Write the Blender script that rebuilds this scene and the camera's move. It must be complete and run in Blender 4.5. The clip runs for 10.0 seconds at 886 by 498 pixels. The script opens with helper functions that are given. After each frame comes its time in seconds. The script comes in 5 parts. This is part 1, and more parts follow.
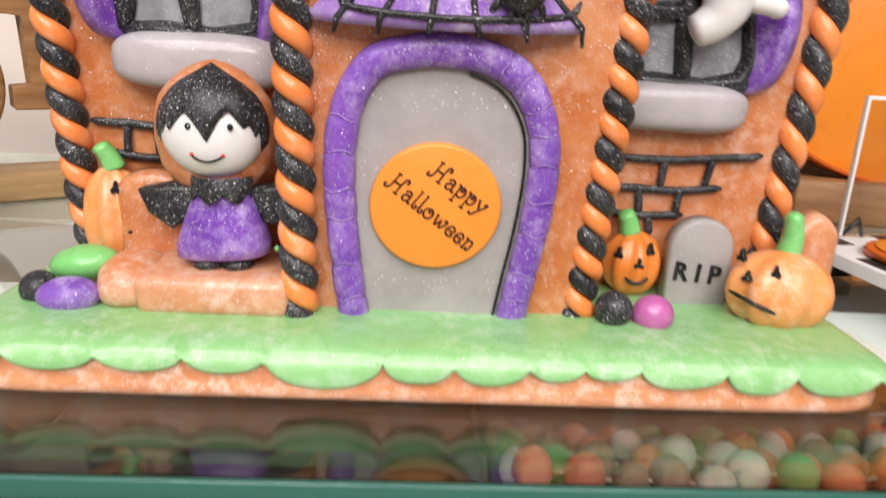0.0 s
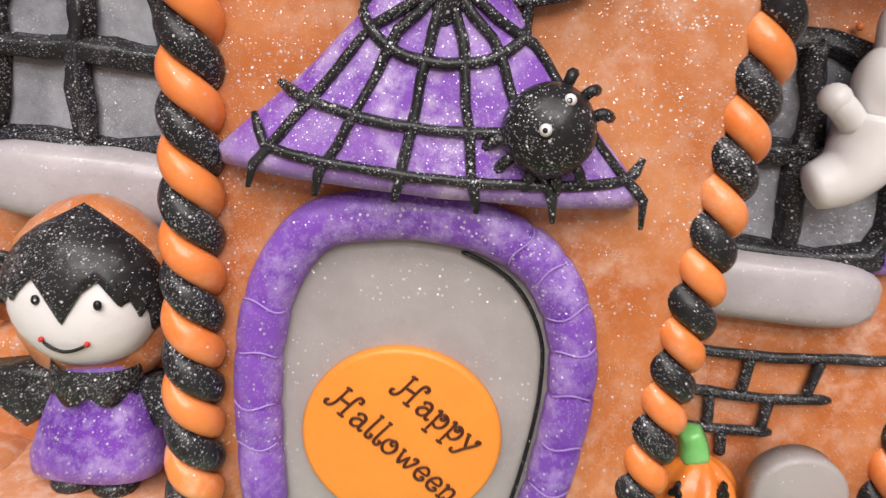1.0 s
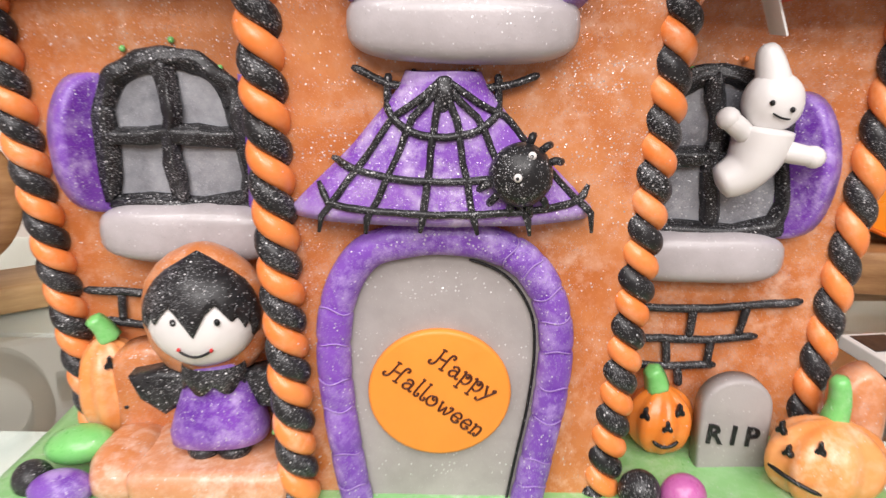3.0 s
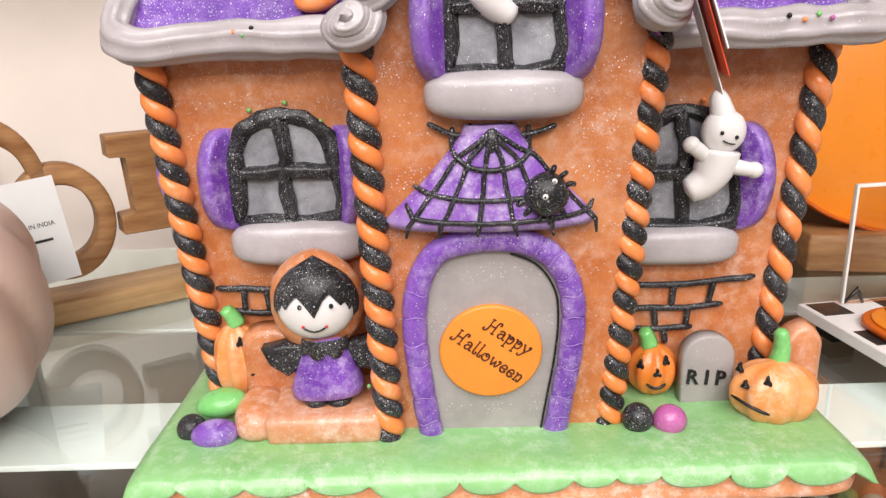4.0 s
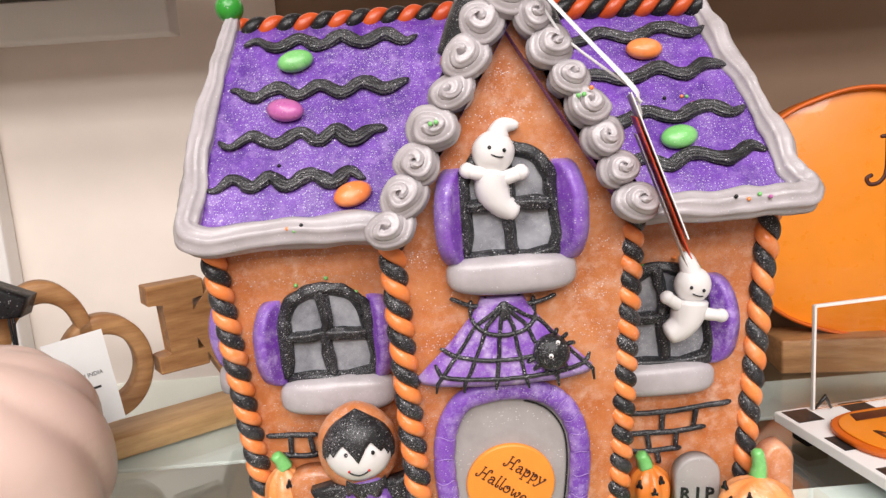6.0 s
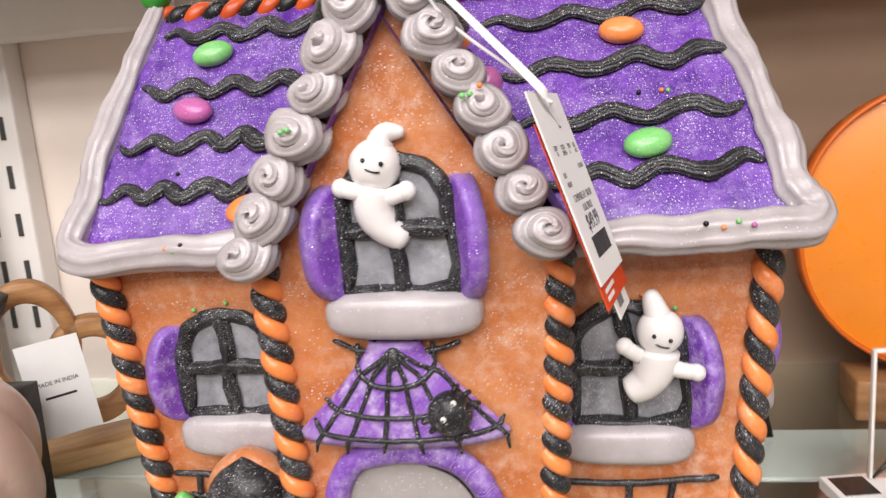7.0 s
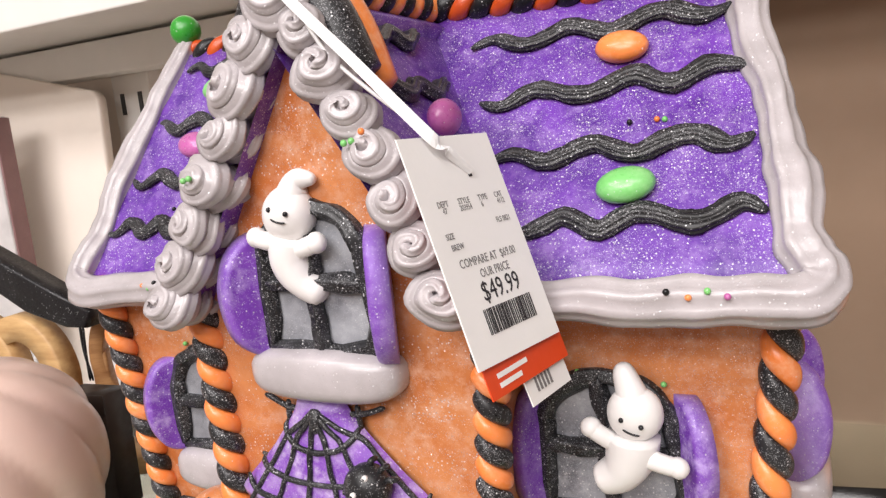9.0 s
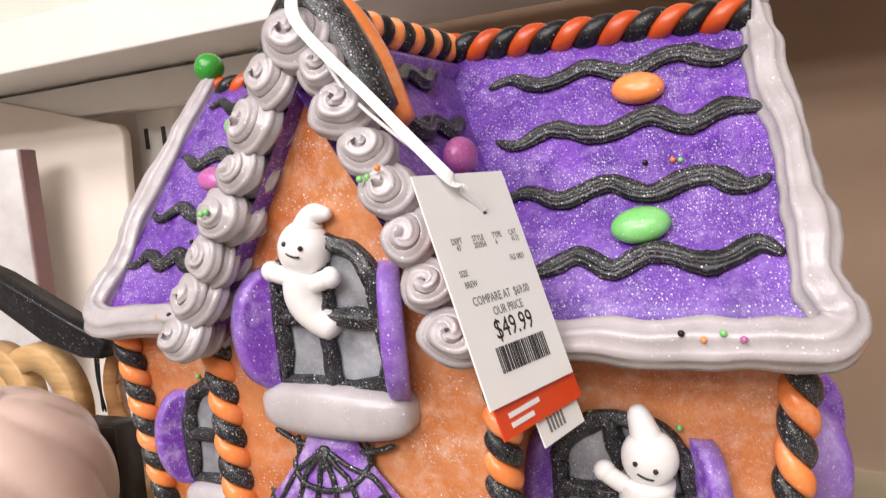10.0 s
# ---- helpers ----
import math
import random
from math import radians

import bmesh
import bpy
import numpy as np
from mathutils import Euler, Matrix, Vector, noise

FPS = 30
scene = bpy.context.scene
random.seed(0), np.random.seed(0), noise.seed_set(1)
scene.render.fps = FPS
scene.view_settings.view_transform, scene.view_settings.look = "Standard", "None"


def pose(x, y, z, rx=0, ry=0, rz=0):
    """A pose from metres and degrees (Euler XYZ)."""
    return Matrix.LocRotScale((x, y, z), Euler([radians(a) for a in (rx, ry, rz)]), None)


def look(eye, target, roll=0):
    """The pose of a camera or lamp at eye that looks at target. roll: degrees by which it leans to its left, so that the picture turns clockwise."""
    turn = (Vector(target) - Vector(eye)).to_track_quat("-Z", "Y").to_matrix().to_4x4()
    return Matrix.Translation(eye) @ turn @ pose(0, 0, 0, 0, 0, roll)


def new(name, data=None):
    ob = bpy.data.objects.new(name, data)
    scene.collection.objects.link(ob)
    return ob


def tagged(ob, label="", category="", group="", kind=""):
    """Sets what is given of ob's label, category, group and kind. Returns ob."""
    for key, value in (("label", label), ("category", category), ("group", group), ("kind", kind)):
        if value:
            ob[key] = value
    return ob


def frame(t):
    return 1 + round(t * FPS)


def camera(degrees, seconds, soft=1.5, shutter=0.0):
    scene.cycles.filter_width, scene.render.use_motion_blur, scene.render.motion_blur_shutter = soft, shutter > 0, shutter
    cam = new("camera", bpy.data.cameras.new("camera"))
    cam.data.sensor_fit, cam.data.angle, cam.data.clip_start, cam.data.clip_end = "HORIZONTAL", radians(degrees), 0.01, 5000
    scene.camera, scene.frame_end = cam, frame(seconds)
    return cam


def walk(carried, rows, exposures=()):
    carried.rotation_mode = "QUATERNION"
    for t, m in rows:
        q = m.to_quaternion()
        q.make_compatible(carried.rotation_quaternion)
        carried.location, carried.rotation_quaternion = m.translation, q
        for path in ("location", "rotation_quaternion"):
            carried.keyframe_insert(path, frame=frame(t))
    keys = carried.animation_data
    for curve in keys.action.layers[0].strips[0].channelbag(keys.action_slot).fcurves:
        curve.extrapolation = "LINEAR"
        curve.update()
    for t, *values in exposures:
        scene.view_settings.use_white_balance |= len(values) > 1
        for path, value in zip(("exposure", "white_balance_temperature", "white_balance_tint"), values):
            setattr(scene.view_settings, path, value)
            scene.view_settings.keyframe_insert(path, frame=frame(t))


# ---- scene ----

cam = camera(62.72, 10.0, soft=1.35, shutter=0.35)
PATH = [
    (0, (-0.0244, -0.2512, 0.1374), (0.0936, 1.6633, -0.4288), 3.33),
    (0.5, (-0.0249, -0.1922, 0.1578), (0.0305, 1.742, -0.348), 5.66),
    (1, (-0.005, -0.1409, 0.168), (-0.0096, 1.7966, -0.328), 6.45),
    (1.5, (-0.0112, -0.1316, 0.1626), (-0.0353, 1.807, -0.3286), 6.32),
    (2, (-0.0089, -0.1437, 0.1756), (-0.0409, 1.7924, -0.3249), 5.30),
    (2.2, (-0.0058, -0.1483, 0.1794), (-0.0264, 1.7781, -0.3577), 4.67),
    (3.3, (-0.0155, -0.2514, 0.2057), (-0.0195, 1.6646, -0.368), -0.63),
    (3.5, (-0.026, -0.2798, 0.21), (-0.0291, 1.6341, -0.3708), -1.10),
    (4, (-0.0345, -0.3106, 0.2295), (-0.032, 1.6056, -0.3433), -1.59),
    (4.5, (-0.0403, -0.3169, 0.242), (-0.0131, 1.6073, -0.3027), -1.74),
    (5, (-0.0507, -0.3492, 0.2814), (-0.0156, 1.5986, -0.171), -2.38),
    (5.2, (-0.0615, -0.3604, 0.2803), (-0.0231, 1.5963, -0.1317), -2.62),
    (6.3, (-0.0385, -0.37, 0.2897), (-0.0045, 1.5995, -0.0567), -4.86),
    (6.5, (-0.0183, -0.3572, 0.2859), (-0.0339, 1.6104, -0.0722), -5.08),
    (7, (0.0653, -0.2862, 0.2899), (-0.2423, 1.6551, -0.0803), -4.33),
    (7.5, (0.1118, -0.2547, 0.2945), (-0.497, 1.6159, -0.0665), -3.97),
    (8, (0.136, -0.2404, 0.3), (-0.6451, 1.5687, -0.0424), -4.43),
    (8.5, (0.1546, -0.2237, 0.3002), (-0.6703, 1.567, -0.0361), -5.16),
    (9, (0.1697, -0.2147, 0.2979), (-0.6784, 1.5663, -0.0323), -5.52),
    (9.5, (0.172, -0.2117, 0.2952), (-0.6952, 1.5635, -0.0161), -5.28),
    (10, (0.1705, -0.2143, 0.2976), (-0.7159, 1.5644, 0.0728), -4.69),
]
walk(cam, [(t, look(eye, target, roll)) for t, eye, target, roll in PATH], exposures=[(0.0, 0.0), (0.5, -0.05), (1.0, -0.1), (1.5, 0.02), (2.0, 0.14), (3.5, 0.02), (6.5, 0.0), (7.5, 0.08), (10.0, 0.1)])

# ---- light: shop ceiling panels, the room closes the rest ----
world = bpy.data.worlds.new("shop")
scene.world = world
world.use_nodes = True
world.node_tree.nodes["Background"].inputs[0].default_value = (1.0, 0.97, 0.93, 1)
world.node_tree.nodes["Background"].inputs[1].default_value = 0.035


def panel_light(x, y, z, sx, sy, watts, target):
    data = bpy.data.lights.new("ceiling_panel", "AREA")
    data.shape, data.size, data.size_y, data.energy = "RECTANGLE", sx, sy, watts
    data.color = (1.0, 0.95, 0.94)
    ob = new("ceiling_panel", data)
    ob.matrix_world = look((x, y, z), target)
    return ob


panel_light(-0.75, -1.15, 1.75, 1.2, 0.6, 26, (-0.75, -1.15, 0))
panel_light(0.75, -1.15, 1.75, 1.2, 0.6, 20, (0.75, -1.15, 0))
panel_light(0.0, -2.3, 1.75, 2.4, 0.6, 66, (0.0, -2.0, 0))
panel_light(0.0, -3.4, 1.75, 2.4, 0.6, 78, (0.0, -3.0, 0))


# ---- materials ----
def nodes_of(name):
    m = bpy.data.materials.new(name)
    m.use_nodes = True
    nt = m.node_tree
    return m, nt, nt.nodes["Principled BSDF"], nt.nodes.new("ShaderNodeTexCoord").outputs["Object"]


def ramp(nt, value, lo, hi, to_min=0.0, to_max=1.0):
    r = nt.nodes.new("ShaderNodeMapRange")
    r.inputs[1].default_value, r.inputs[2].default_value = lo, hi
    r.inputs[3].default_value, r.inputs[4].default_value = to_min, to_max
    nt.links.new(value, r.inputs[0])
    return r.outputs[0]


def noise_of(nt, co, scale, detail=4.0, rough=0.55):
    n = nt.nodes.new("ShaderNodeTexNoise")
    n.inputs["Scale"].default_value, n.inputs["Detail"].default_value, n.inputs["Roughness"].default_value = scale, detail, rough
    nt.links.new(co, n.inputs["Vector"])
    return n.outputs["Fac"]


def blend(nt, fac, a, b):
    m = nt.nodes.new("ShaderNodeMix")
    m.data_type = "RGBA"
    for sock, v in ((m.inputs[0], fac), (m.inputs[6], a), (m.inputs[7], b)):
        if isinstance(v, (int, float)):
            sock.default_value = v
        elif isinstance(v, tuple):
            sock.default_value = (*v, 1)
        else:
            nt.links.new(v, sock)
    return m.outputs[2]


def bump(nt, height, strength, dist, normal=None):
    b = nt.nodes.new("ShaderNodeBump")
    b.inputs["Strength"].default_value, b.inputs["Distance"].default_value = strength, dist
    nt.links.new(height, b.inputs["Height"])
    if normal is not None:
        nt.links.new(normal, b.inputs["Normal"])
    return b.outputs["Normal"]


def clay(name, colour, rough=0.45, vary=0.25, glitter=0.0, frost=0.0, frost_colour=(0.8, 0.74, 0.78), second=None, grain=0.0004, coat=0.0, edge=0.0, flake=2500, spark=0.05, shine=0.5):
    """Painted, varnished polymer clay: blotchy colour, sugar frost, flakes of glitter, glints painted white."""
    m, nt, p, co = nodes_of(name)
    big, fine = noise_of(nt, co, 45, 3), noise_of(nt, co, 420, 4)
    dark = second or tuple(c * (1 - vary) for c in colour)
    col = blend(nt, ramp(nt, big, 0.35, 0.65), dark, colour)
    if frost:
        # sugar lies in drifts of a few centimetres, grained within
        drift = nt.nodes.new("ShaderNodeMath")
        drift.operation = "MULTIPLY"
        drift.use_clamp = True
        nt.links.new(ramp(nt, noise_of(nt, co, 130, 6, 0.7), 0.46, 0.7, 0, frost), drift.inputs[0])
        nt.links.new(ramp(nt, noise_of(nt, co, 26, 3, 0.5), 0.36, 0.64, 0.35, 1.45), drift.inputs[1])
        f1 = drift.outputs[0]
        col = blend(nt, f1, col, frost_colour)
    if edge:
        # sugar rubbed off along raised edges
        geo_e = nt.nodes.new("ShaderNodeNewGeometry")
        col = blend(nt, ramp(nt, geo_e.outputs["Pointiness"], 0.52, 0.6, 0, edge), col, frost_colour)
    roughness = ramp(nt, fine, 0.3, 0.7, rough - 0.1, rough + 0.1)
    normal = bump(nt, noise_of(nt, co, 300, 5), 0.35, grain)
    if glitter:
        patch = ramp(nt, noise_of(nt, co, 38, 3, 0.5), 0.34, 0.68, 0.3, 1.5)

        def flakes_of(scale, share, size):
            v = nt.nodes.new("ShaderNodeTexVoronoi")
            v.inputs["Scale"].default_value = scale
            nt.links.new(co, v.inputs["Vector"])
            sep = nt.nodes.new("ShaderNodeSeparateColor")
            nt.links.new(v.outputs["Color"], sep.inputs[0])
            lim = nt.nodes.new("ShaderNodeMath")
            lim.operation = "MULTIPLY"
            lim.inputs[1].default_value = share
            nt.links.new(patch, lim.inputs[0])
            few = nt.nodes.new("ShaderNodeMath")
            few.operation = "LESS_THAN"
            nt.links.new(sep.outputs[1], few.inputs[0])
            nt.links.new(lim.outputs[0], few.inputs[1])
            dot = ramp(nt, v.outputs["Distance"], size * 0.55, size * 1.25, 1.0, 0.0)
            both = nt.nodes.new("ShaderNodeMath")
            both.operation = "MULTIPLY"
            nt.links.new(few.outputs[0], both.inputs[0])
            nt.links.new(dot, both.inputs[1])
            return v, both.outputs[0]

        v, small = flakes_of(flake, glitter, 0.5)
        v2, large = flakes_of(flake * 0.32, spark, 0.27)
        mask = nt.nodes.new("ShaderNodeMath")
        mask.operation = "MAXIMUM"
        nt.links.new(small, mask.inputs[0])
        nt.links.new(large, mask.inputs[1])
        # each flake lies at its own slant
        sub = nt.nodes.new("ShaderNodeVectorMath")
        sub.operation = "SUBTRACT"
        nt.links.new(v.outputs["Color"], sub.inputs[0])
        sub.inputs[1].default_value = (0.5, 0.5, 0.5)
        scl = nt.nodes.new("ShaderNodeVectorMath")
        scl.operation = "MULTIPLY_ADD"
        nt.links.new(sub.outputs[0], scl.inputs[0])
        scl.inputs[1].default_value = (1.3, 1.3, 1.3)
        nt.links.new(normal, scl.inputs[2])
        nrm = nt.nodes.new("ShaderNodeVectorMath")
        nrm.operation = "NORMALIZE"
        nt.links.new(scl.outputs[0], nrm.inputs[0])
        mixn = nt.nodes.new("ShaderNodeMix")
        mixn.data_type = "VECTOR"
        nt.links.new(mask.outputs[0], mixn.inputs[0])
        nt.links.new(normal, mixn.inputs[4])
        nt.links.new(nrm.outputs[0], mixn.inputs[5])
        normal = mixn.outputs[1]
        tone = blend(nt, 0.34, col, (0.85, 0.85, 0.9))
        col = blend(nt, small, col, tone)
        # the larger flakes are whitened, so their glints sit in the colour
        col = blend(nt, ramp(nt, large, 0, 1, 0, 0.8), col, (0.9, 0.9, 0.92))
        rr = nt.nodes.new("ShaderNodeMix")
        nt.links.new(mask.outputs[0], rr.inputs[0])
        nt.links.new(roughness, rr.inputs[2])
        rr.inputs[3].default_value = 0.22
        roughness = rr.outputs[0]
        nt.links.new(ramp(nt, mask.outputs[0], 0, 1, 0, 0.3), p.inputs["Metallic"])
    nt.links.new(col, p.inputs["Base Color"])
    nt.links.new(roughness, p.inputs["Roughness"])
    nt.links.new(normal, p.inputs["Normal"])
    p.inputs["Specular IOR Level"].default_value = shine
    p.inputs["Coat Weight"].default_value = coat
    p.inputs["Coat Roughness"].default_value = 0.2
    return m


def plain(name, colour, rough=0.5, vary=0.12, scale=60, metal=0.0, coat=0.0):
    m, nt, p, co = nodes_of(name)
    col = blend(nt, ramp(nt, noise_of(nt, co, scale, 5), 0.3, 0.7), tuple(c * (1 - vary) for c in colour), colour)
    nt.links.new(col, p.inputs["Base Color"])
    nt.links.new(ramp(nt, noise_of(nt, co, scale * 6, 3), 0.3, 0.7, max(0.03, rough - 0.07), rough + 0.07), p.inputs["Roughness"])
    nt.links.new(bump(nt, noise_of(nt, co, scale * 8, 4), 0.15, 0.0004), p.inputs["Normal"])
    p.inputs["Metallic"].default_value, p.inputs["Coat Weight"].default_value = metal, coat
    return m


def timber(name, light, dark, scale=18):
    m, nt, p, co = nodes_of(name)
    mp = nt.nodes.new("ShaderNodeMapping")
    mp.inputs["Scale"].default_value = (1.0, 4.0, 7.0)
    nt.links.new(co, mp.inputs["Vector"])
    n1 = noise_of(nt, mp.outputs[0], scale, 7, 0.65)
    n2 = noise_of(nt, co, 9, 3)
    col = blend(nt, ramp(nt, n1, 0.32, 0.68), dark, light)
    col = blend(nt, ramp(nt, n2, 0.5, 0.75, 0, 0.45), col, tuple(c * 0.6 for c in dark))
    nt.links.new(col, p.inputs["Base Color"])
    p.inputs["Roughness"].default_value = 0.5
    nt.links.new(bump(nt, n1, 0.3, 0.001), p.inputs["Normal"])
    return m


GINGER = clay("gingerbread", (0.62, 0.235, 0.085), 0.38, second=(0.5, 0.145, 0.036), glitter=0.16, frost=0.55, frost_colour=(0.74, 0.47, 0.34), coat=0.35, spark=0.2)
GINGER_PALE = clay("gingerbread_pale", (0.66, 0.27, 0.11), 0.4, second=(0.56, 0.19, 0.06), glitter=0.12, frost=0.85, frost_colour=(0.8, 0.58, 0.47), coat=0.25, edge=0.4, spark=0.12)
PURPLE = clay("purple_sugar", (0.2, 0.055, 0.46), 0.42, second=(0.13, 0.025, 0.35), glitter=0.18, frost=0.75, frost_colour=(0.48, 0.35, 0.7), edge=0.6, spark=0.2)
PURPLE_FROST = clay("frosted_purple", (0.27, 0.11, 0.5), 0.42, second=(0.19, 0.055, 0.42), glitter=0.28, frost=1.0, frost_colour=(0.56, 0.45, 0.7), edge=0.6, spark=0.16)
PURPLE_ROOF = clay("purple_roof", (0.15, 0.034, 0.39), 0.42, second=(0.075, 0.01, 0.24), glitter=0.28, frost=0.5, frost_colour=(0.36, 0.22, 0.58), spark=0.48)
BLACK = clay("black_icing", (0.018, 0.018, 0.02), 0.36, glitter=0.26, frost=0.25, frost_colour=(0.11, 0.11, 0.12), spark=0.2, shine=0.35)
BLACK_PLAIN = clay("black_clay", (0.012, 0.012, 0.014), 0.35, glitter=0.04, shine=0.35)
ORANGE = clay("orange_clay", (0.9, 0.28, 0.075), 0.38, second=(0.84, 0.22, 0.045), frost=0.55, frost_colour=(0.92, 0.5, 0.3), coat=0.25, glitter=0.01, spark=0.02)
ORANGE_DEEP = clay("orange_deep", (0.6, 0.09, 0.014), 0.4, second=(0.5, 0.06, 0.01), coat=0.2)
ORANGE_SIGN = clay("orange_disc", (0.9, 0.3, 0.04), 0.42, vary=0.08)
GREY = clay("grey_icing", (0.47, 0.435, 0.45), 0.38, second=(0.39, 0.36, 0.37), glitter=0.05, frost=0.3, frost_colour=(0.56, 0.53, 0.55), spark=0.1, coat=0.35)
GREY_DOOR = clay("grey_door", (0.38, 0.35, 0.345), 0.5, second=(0.31, 0.285, 0.28), glitter=0.02, frost=0.3, frost_colour=(0.44, 0.41, 0.41), spark=0.1)
PANE = clay("window_pane", (0.32, 0.33, 0.36), 0.36, second=(0.14, 0.145, 0.165), glitter=0.3, frost=0.6, frost_colour=(0.42, 0.43, 0.46), spark=0.14)
GREEN = clay("green_icing", (0.27, 0.57, 0.225), 0.36, second=(0.23, 0.51, 0.185), glitter=0.02, frost=0.5, frost_colour=(0.6, 0.75, 0.57), coat=0.35, spark=0.03)
GREEN_CANDY = clay("green_candy", (0.2, 0.6, 0.17), 0.34, vary=0.12, frost=0.4, frost_colour=(0.42, 0.72, 0.38), coat=0.3, glitter=0.01)
GREEN_DARK = clay("green_bead", (0.03, 0.33, 0.03), 0.35, coat=0.4, glitter=0.008)
MAGENTA = clay("magenta_candy", (0.55, 0.13, 0.4), 0.34, frost=0.35, frost_colour=(0.66, 0.33, 0.55), coat=0.25, glitter=0.015)
WHITE = clay("white_clay", (0.8, 0.78, 0.77), 0.42, vary=0.04)
PUMPKIN = clay("pumpkin_clay", (0.82, 0.25, 0.035), 0.38, second=(0.74, 0.165, 0.018), frost=0.3, frost_colour=(0.86, 0.42, 0.2), coat=0.3, glitter=0.012)
PUMPKIN_PALE = clay("pumpkin_pale", (0.84, 0.36, 0.13), 0.4, second=(0.78, 0.26, 0.06), frost=0.65, frost_colour=(0.86, 0.56, 0.38), coat=0.25, glitter=0.012, spark=0.03)
RED = plain("red_paint", (0.6, 0.03, 0.03))
PAPER = plain("white_card", (0.88, 0.88, 0.87), 0.55, 0.03)
INK = plain("black_ink", (0.02, 0.018, 0.018), 0.5)
INK_SOFT = plain("grey_print", (0.2, 0.19, 0.19), 0.5)
INK_BROWN = plain("brown_ink", (0.07, 0.012, 0.004), 0.5)
TAG_RED = plain("red_card", (0.75, 0.07, 0.015), 0.4, 0.05)
RIBBON = plain("white_ribbon", (0.86, 0.86, 0.87), 0.4, 0.05, 300)
WOOD = timber("oiled_wood", (0.5, 0.27, 0.11), (0.27, 0.115, 0.04))
WOOD_PALE = timber("raw_wood", (0.66, 0.43, 0.2), (0.47, 0.27, 0.11))
WALL_TAN = plain("tan_wall", (0.31, 0.21, 0.14), 0.7, 0.1, 9)
CREAM = plain("cream_board", (0.88, 0.79, 0.71), 0.6, 0.06, 12)
# the rail's white is darkened to offset too strong light on flat tops
RAIL_DIMMED = plain("dimmed_white_rail", (0.56, 0.55, 0.53), 0.4, 0.08, 20)
SHELF_WHITE = plain("white_metal", (0.84, 0.82, 0.79), 0.45, 0.05, 20)
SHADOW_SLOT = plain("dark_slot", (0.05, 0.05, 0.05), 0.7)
CERAMIC = plain("blush_ceramic", (0.76, 0.56, 0.49), 0.35, 0.08, 25, coat=0.25)
PUMPKIN_BOARD = plain("orange_enamel", (0.84, 0.26, 0.012), 0.33, 0.1, 14, coat=0.3)
PUMPKIN_RIM = plain("orange_rim", (0.66, 0.13, 0.008), 0.4, 0.12, 14)
BLACK_GLOSS = plain("black_gloss", (0.012, 0.012, 0.012), 0.15)
STONE = plain("marbled_white", (0.66, 0.63, 0.63), 0.35, 0.2, 40)
FLOOR_MAT = plain("floor_tile", (0.26, 0.21, 0.17), 0.4, 0.15, 4)
SHOP_WALL = plain("shop_wall", (0.42, 0.37, 0.32), 0.8, 0.15, 3)
CEIL_MAT = plain("ceiling_tile", (0.75, 0.74, 0.72), 0.8, 0.06, 6)
BROWN_FAB = plain("brown_goods", (0.2, 0.13, 0.085), 0.6, 0.5, 14)

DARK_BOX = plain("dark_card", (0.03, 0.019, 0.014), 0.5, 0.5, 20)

GLASS = bpy.data.materials.new("shelf_glass")
GLASS.use_nodes = True
_g = GLASS.node_tree.nodes["Principled BSDF"]
_g.inputs["Transmission Weight"].default_value, _g.inputs["Roughness"].default_value = 1.0, 0.02
_g.inputs["Base Color"].default_value, _g.inputs["IOR"].default_value = (0.86, 0.95, 0.91, 1), 1.5
GLASS_EDGE = bpy.data.materials.new("glass_edge")
GLASS_EDGE.use_nodes = True
_g = GLASS_EDGE.node_tree.nodes["Principled BSDF"]
_g.inputs["Transmission Weight"].default_value, _g.inputs["Roughness"].default_value = 0.35, 0.12
_g.inputs["Base Color"].default_value = (0.05, 0.2, 0.16, 1)
ACRYLIC = bpy.data.materials.new("acrylic")
ACRYLIC.use_nodes = True
_g = ACRYLIC.node_tree.nodes["Principled BSDF"]
_g.inputs["Transmission Weight"].default_value, _g.inputs["Roughness"].default_value = 1.0, 0.02
_g.inputs["IOR"].default_value = 1.2


# ---- mesh helpers ----
def part(name, bm, material, parent=None, label="", smooth=True):
    """One mesh object of a bmesh, under its thing."""
    me = bpy.data.meshes.new(name)
    bmesh.ops.recalc_face_normals(bm, faces=bm.faces[:])
    for f in bm.faces:
        f.smooth = smooth
    bm.to_mesh(me)
    bm.free()
    for m in material if isinstance(material, (list, tuple)) else [material]:
        me.materials.append(m)
    ob = new(name, me)
    ob.parent = parent
    if label:
        ob["label"] = label
    return ob


def thing(name, label, category, group="", kind=""):
    ob = new(name)
    return tagged(ob, label, category, group, kind)


def wobble(bm, amp, scale, seed=0.0):
    for v in bm.verts:
        v.co += noise.noise_vector(v.co * scale + Vector((seed, seed * 2, -seed))) * amp
    return bm


def grid(rows, closed_u=False, closed_v=False, bm=None, mat=0):
    """A sheet of rows of points."""
    bm = bm or bmesh.new()
    vs = [[bm.verts.new(p) for p in r] for r in rows]
    n, k = len(vs), len(vs[0])
    for i in range(n if closed_v else n - 1):
        for j in range(k if closed_u else k - 1):
            q = [vs[i][j], vs[i][(j + 1) % k], vs[(i + 1) % n][(j + 1) % k], vs[(i + 1) % n][j]]
            bm.faces.new(q).material_index = mat
    if closed_u and not closed_v:
        for r in (vs[0], vs[-1]):
            bm.faces.new(r).material_index = mat
    return bm


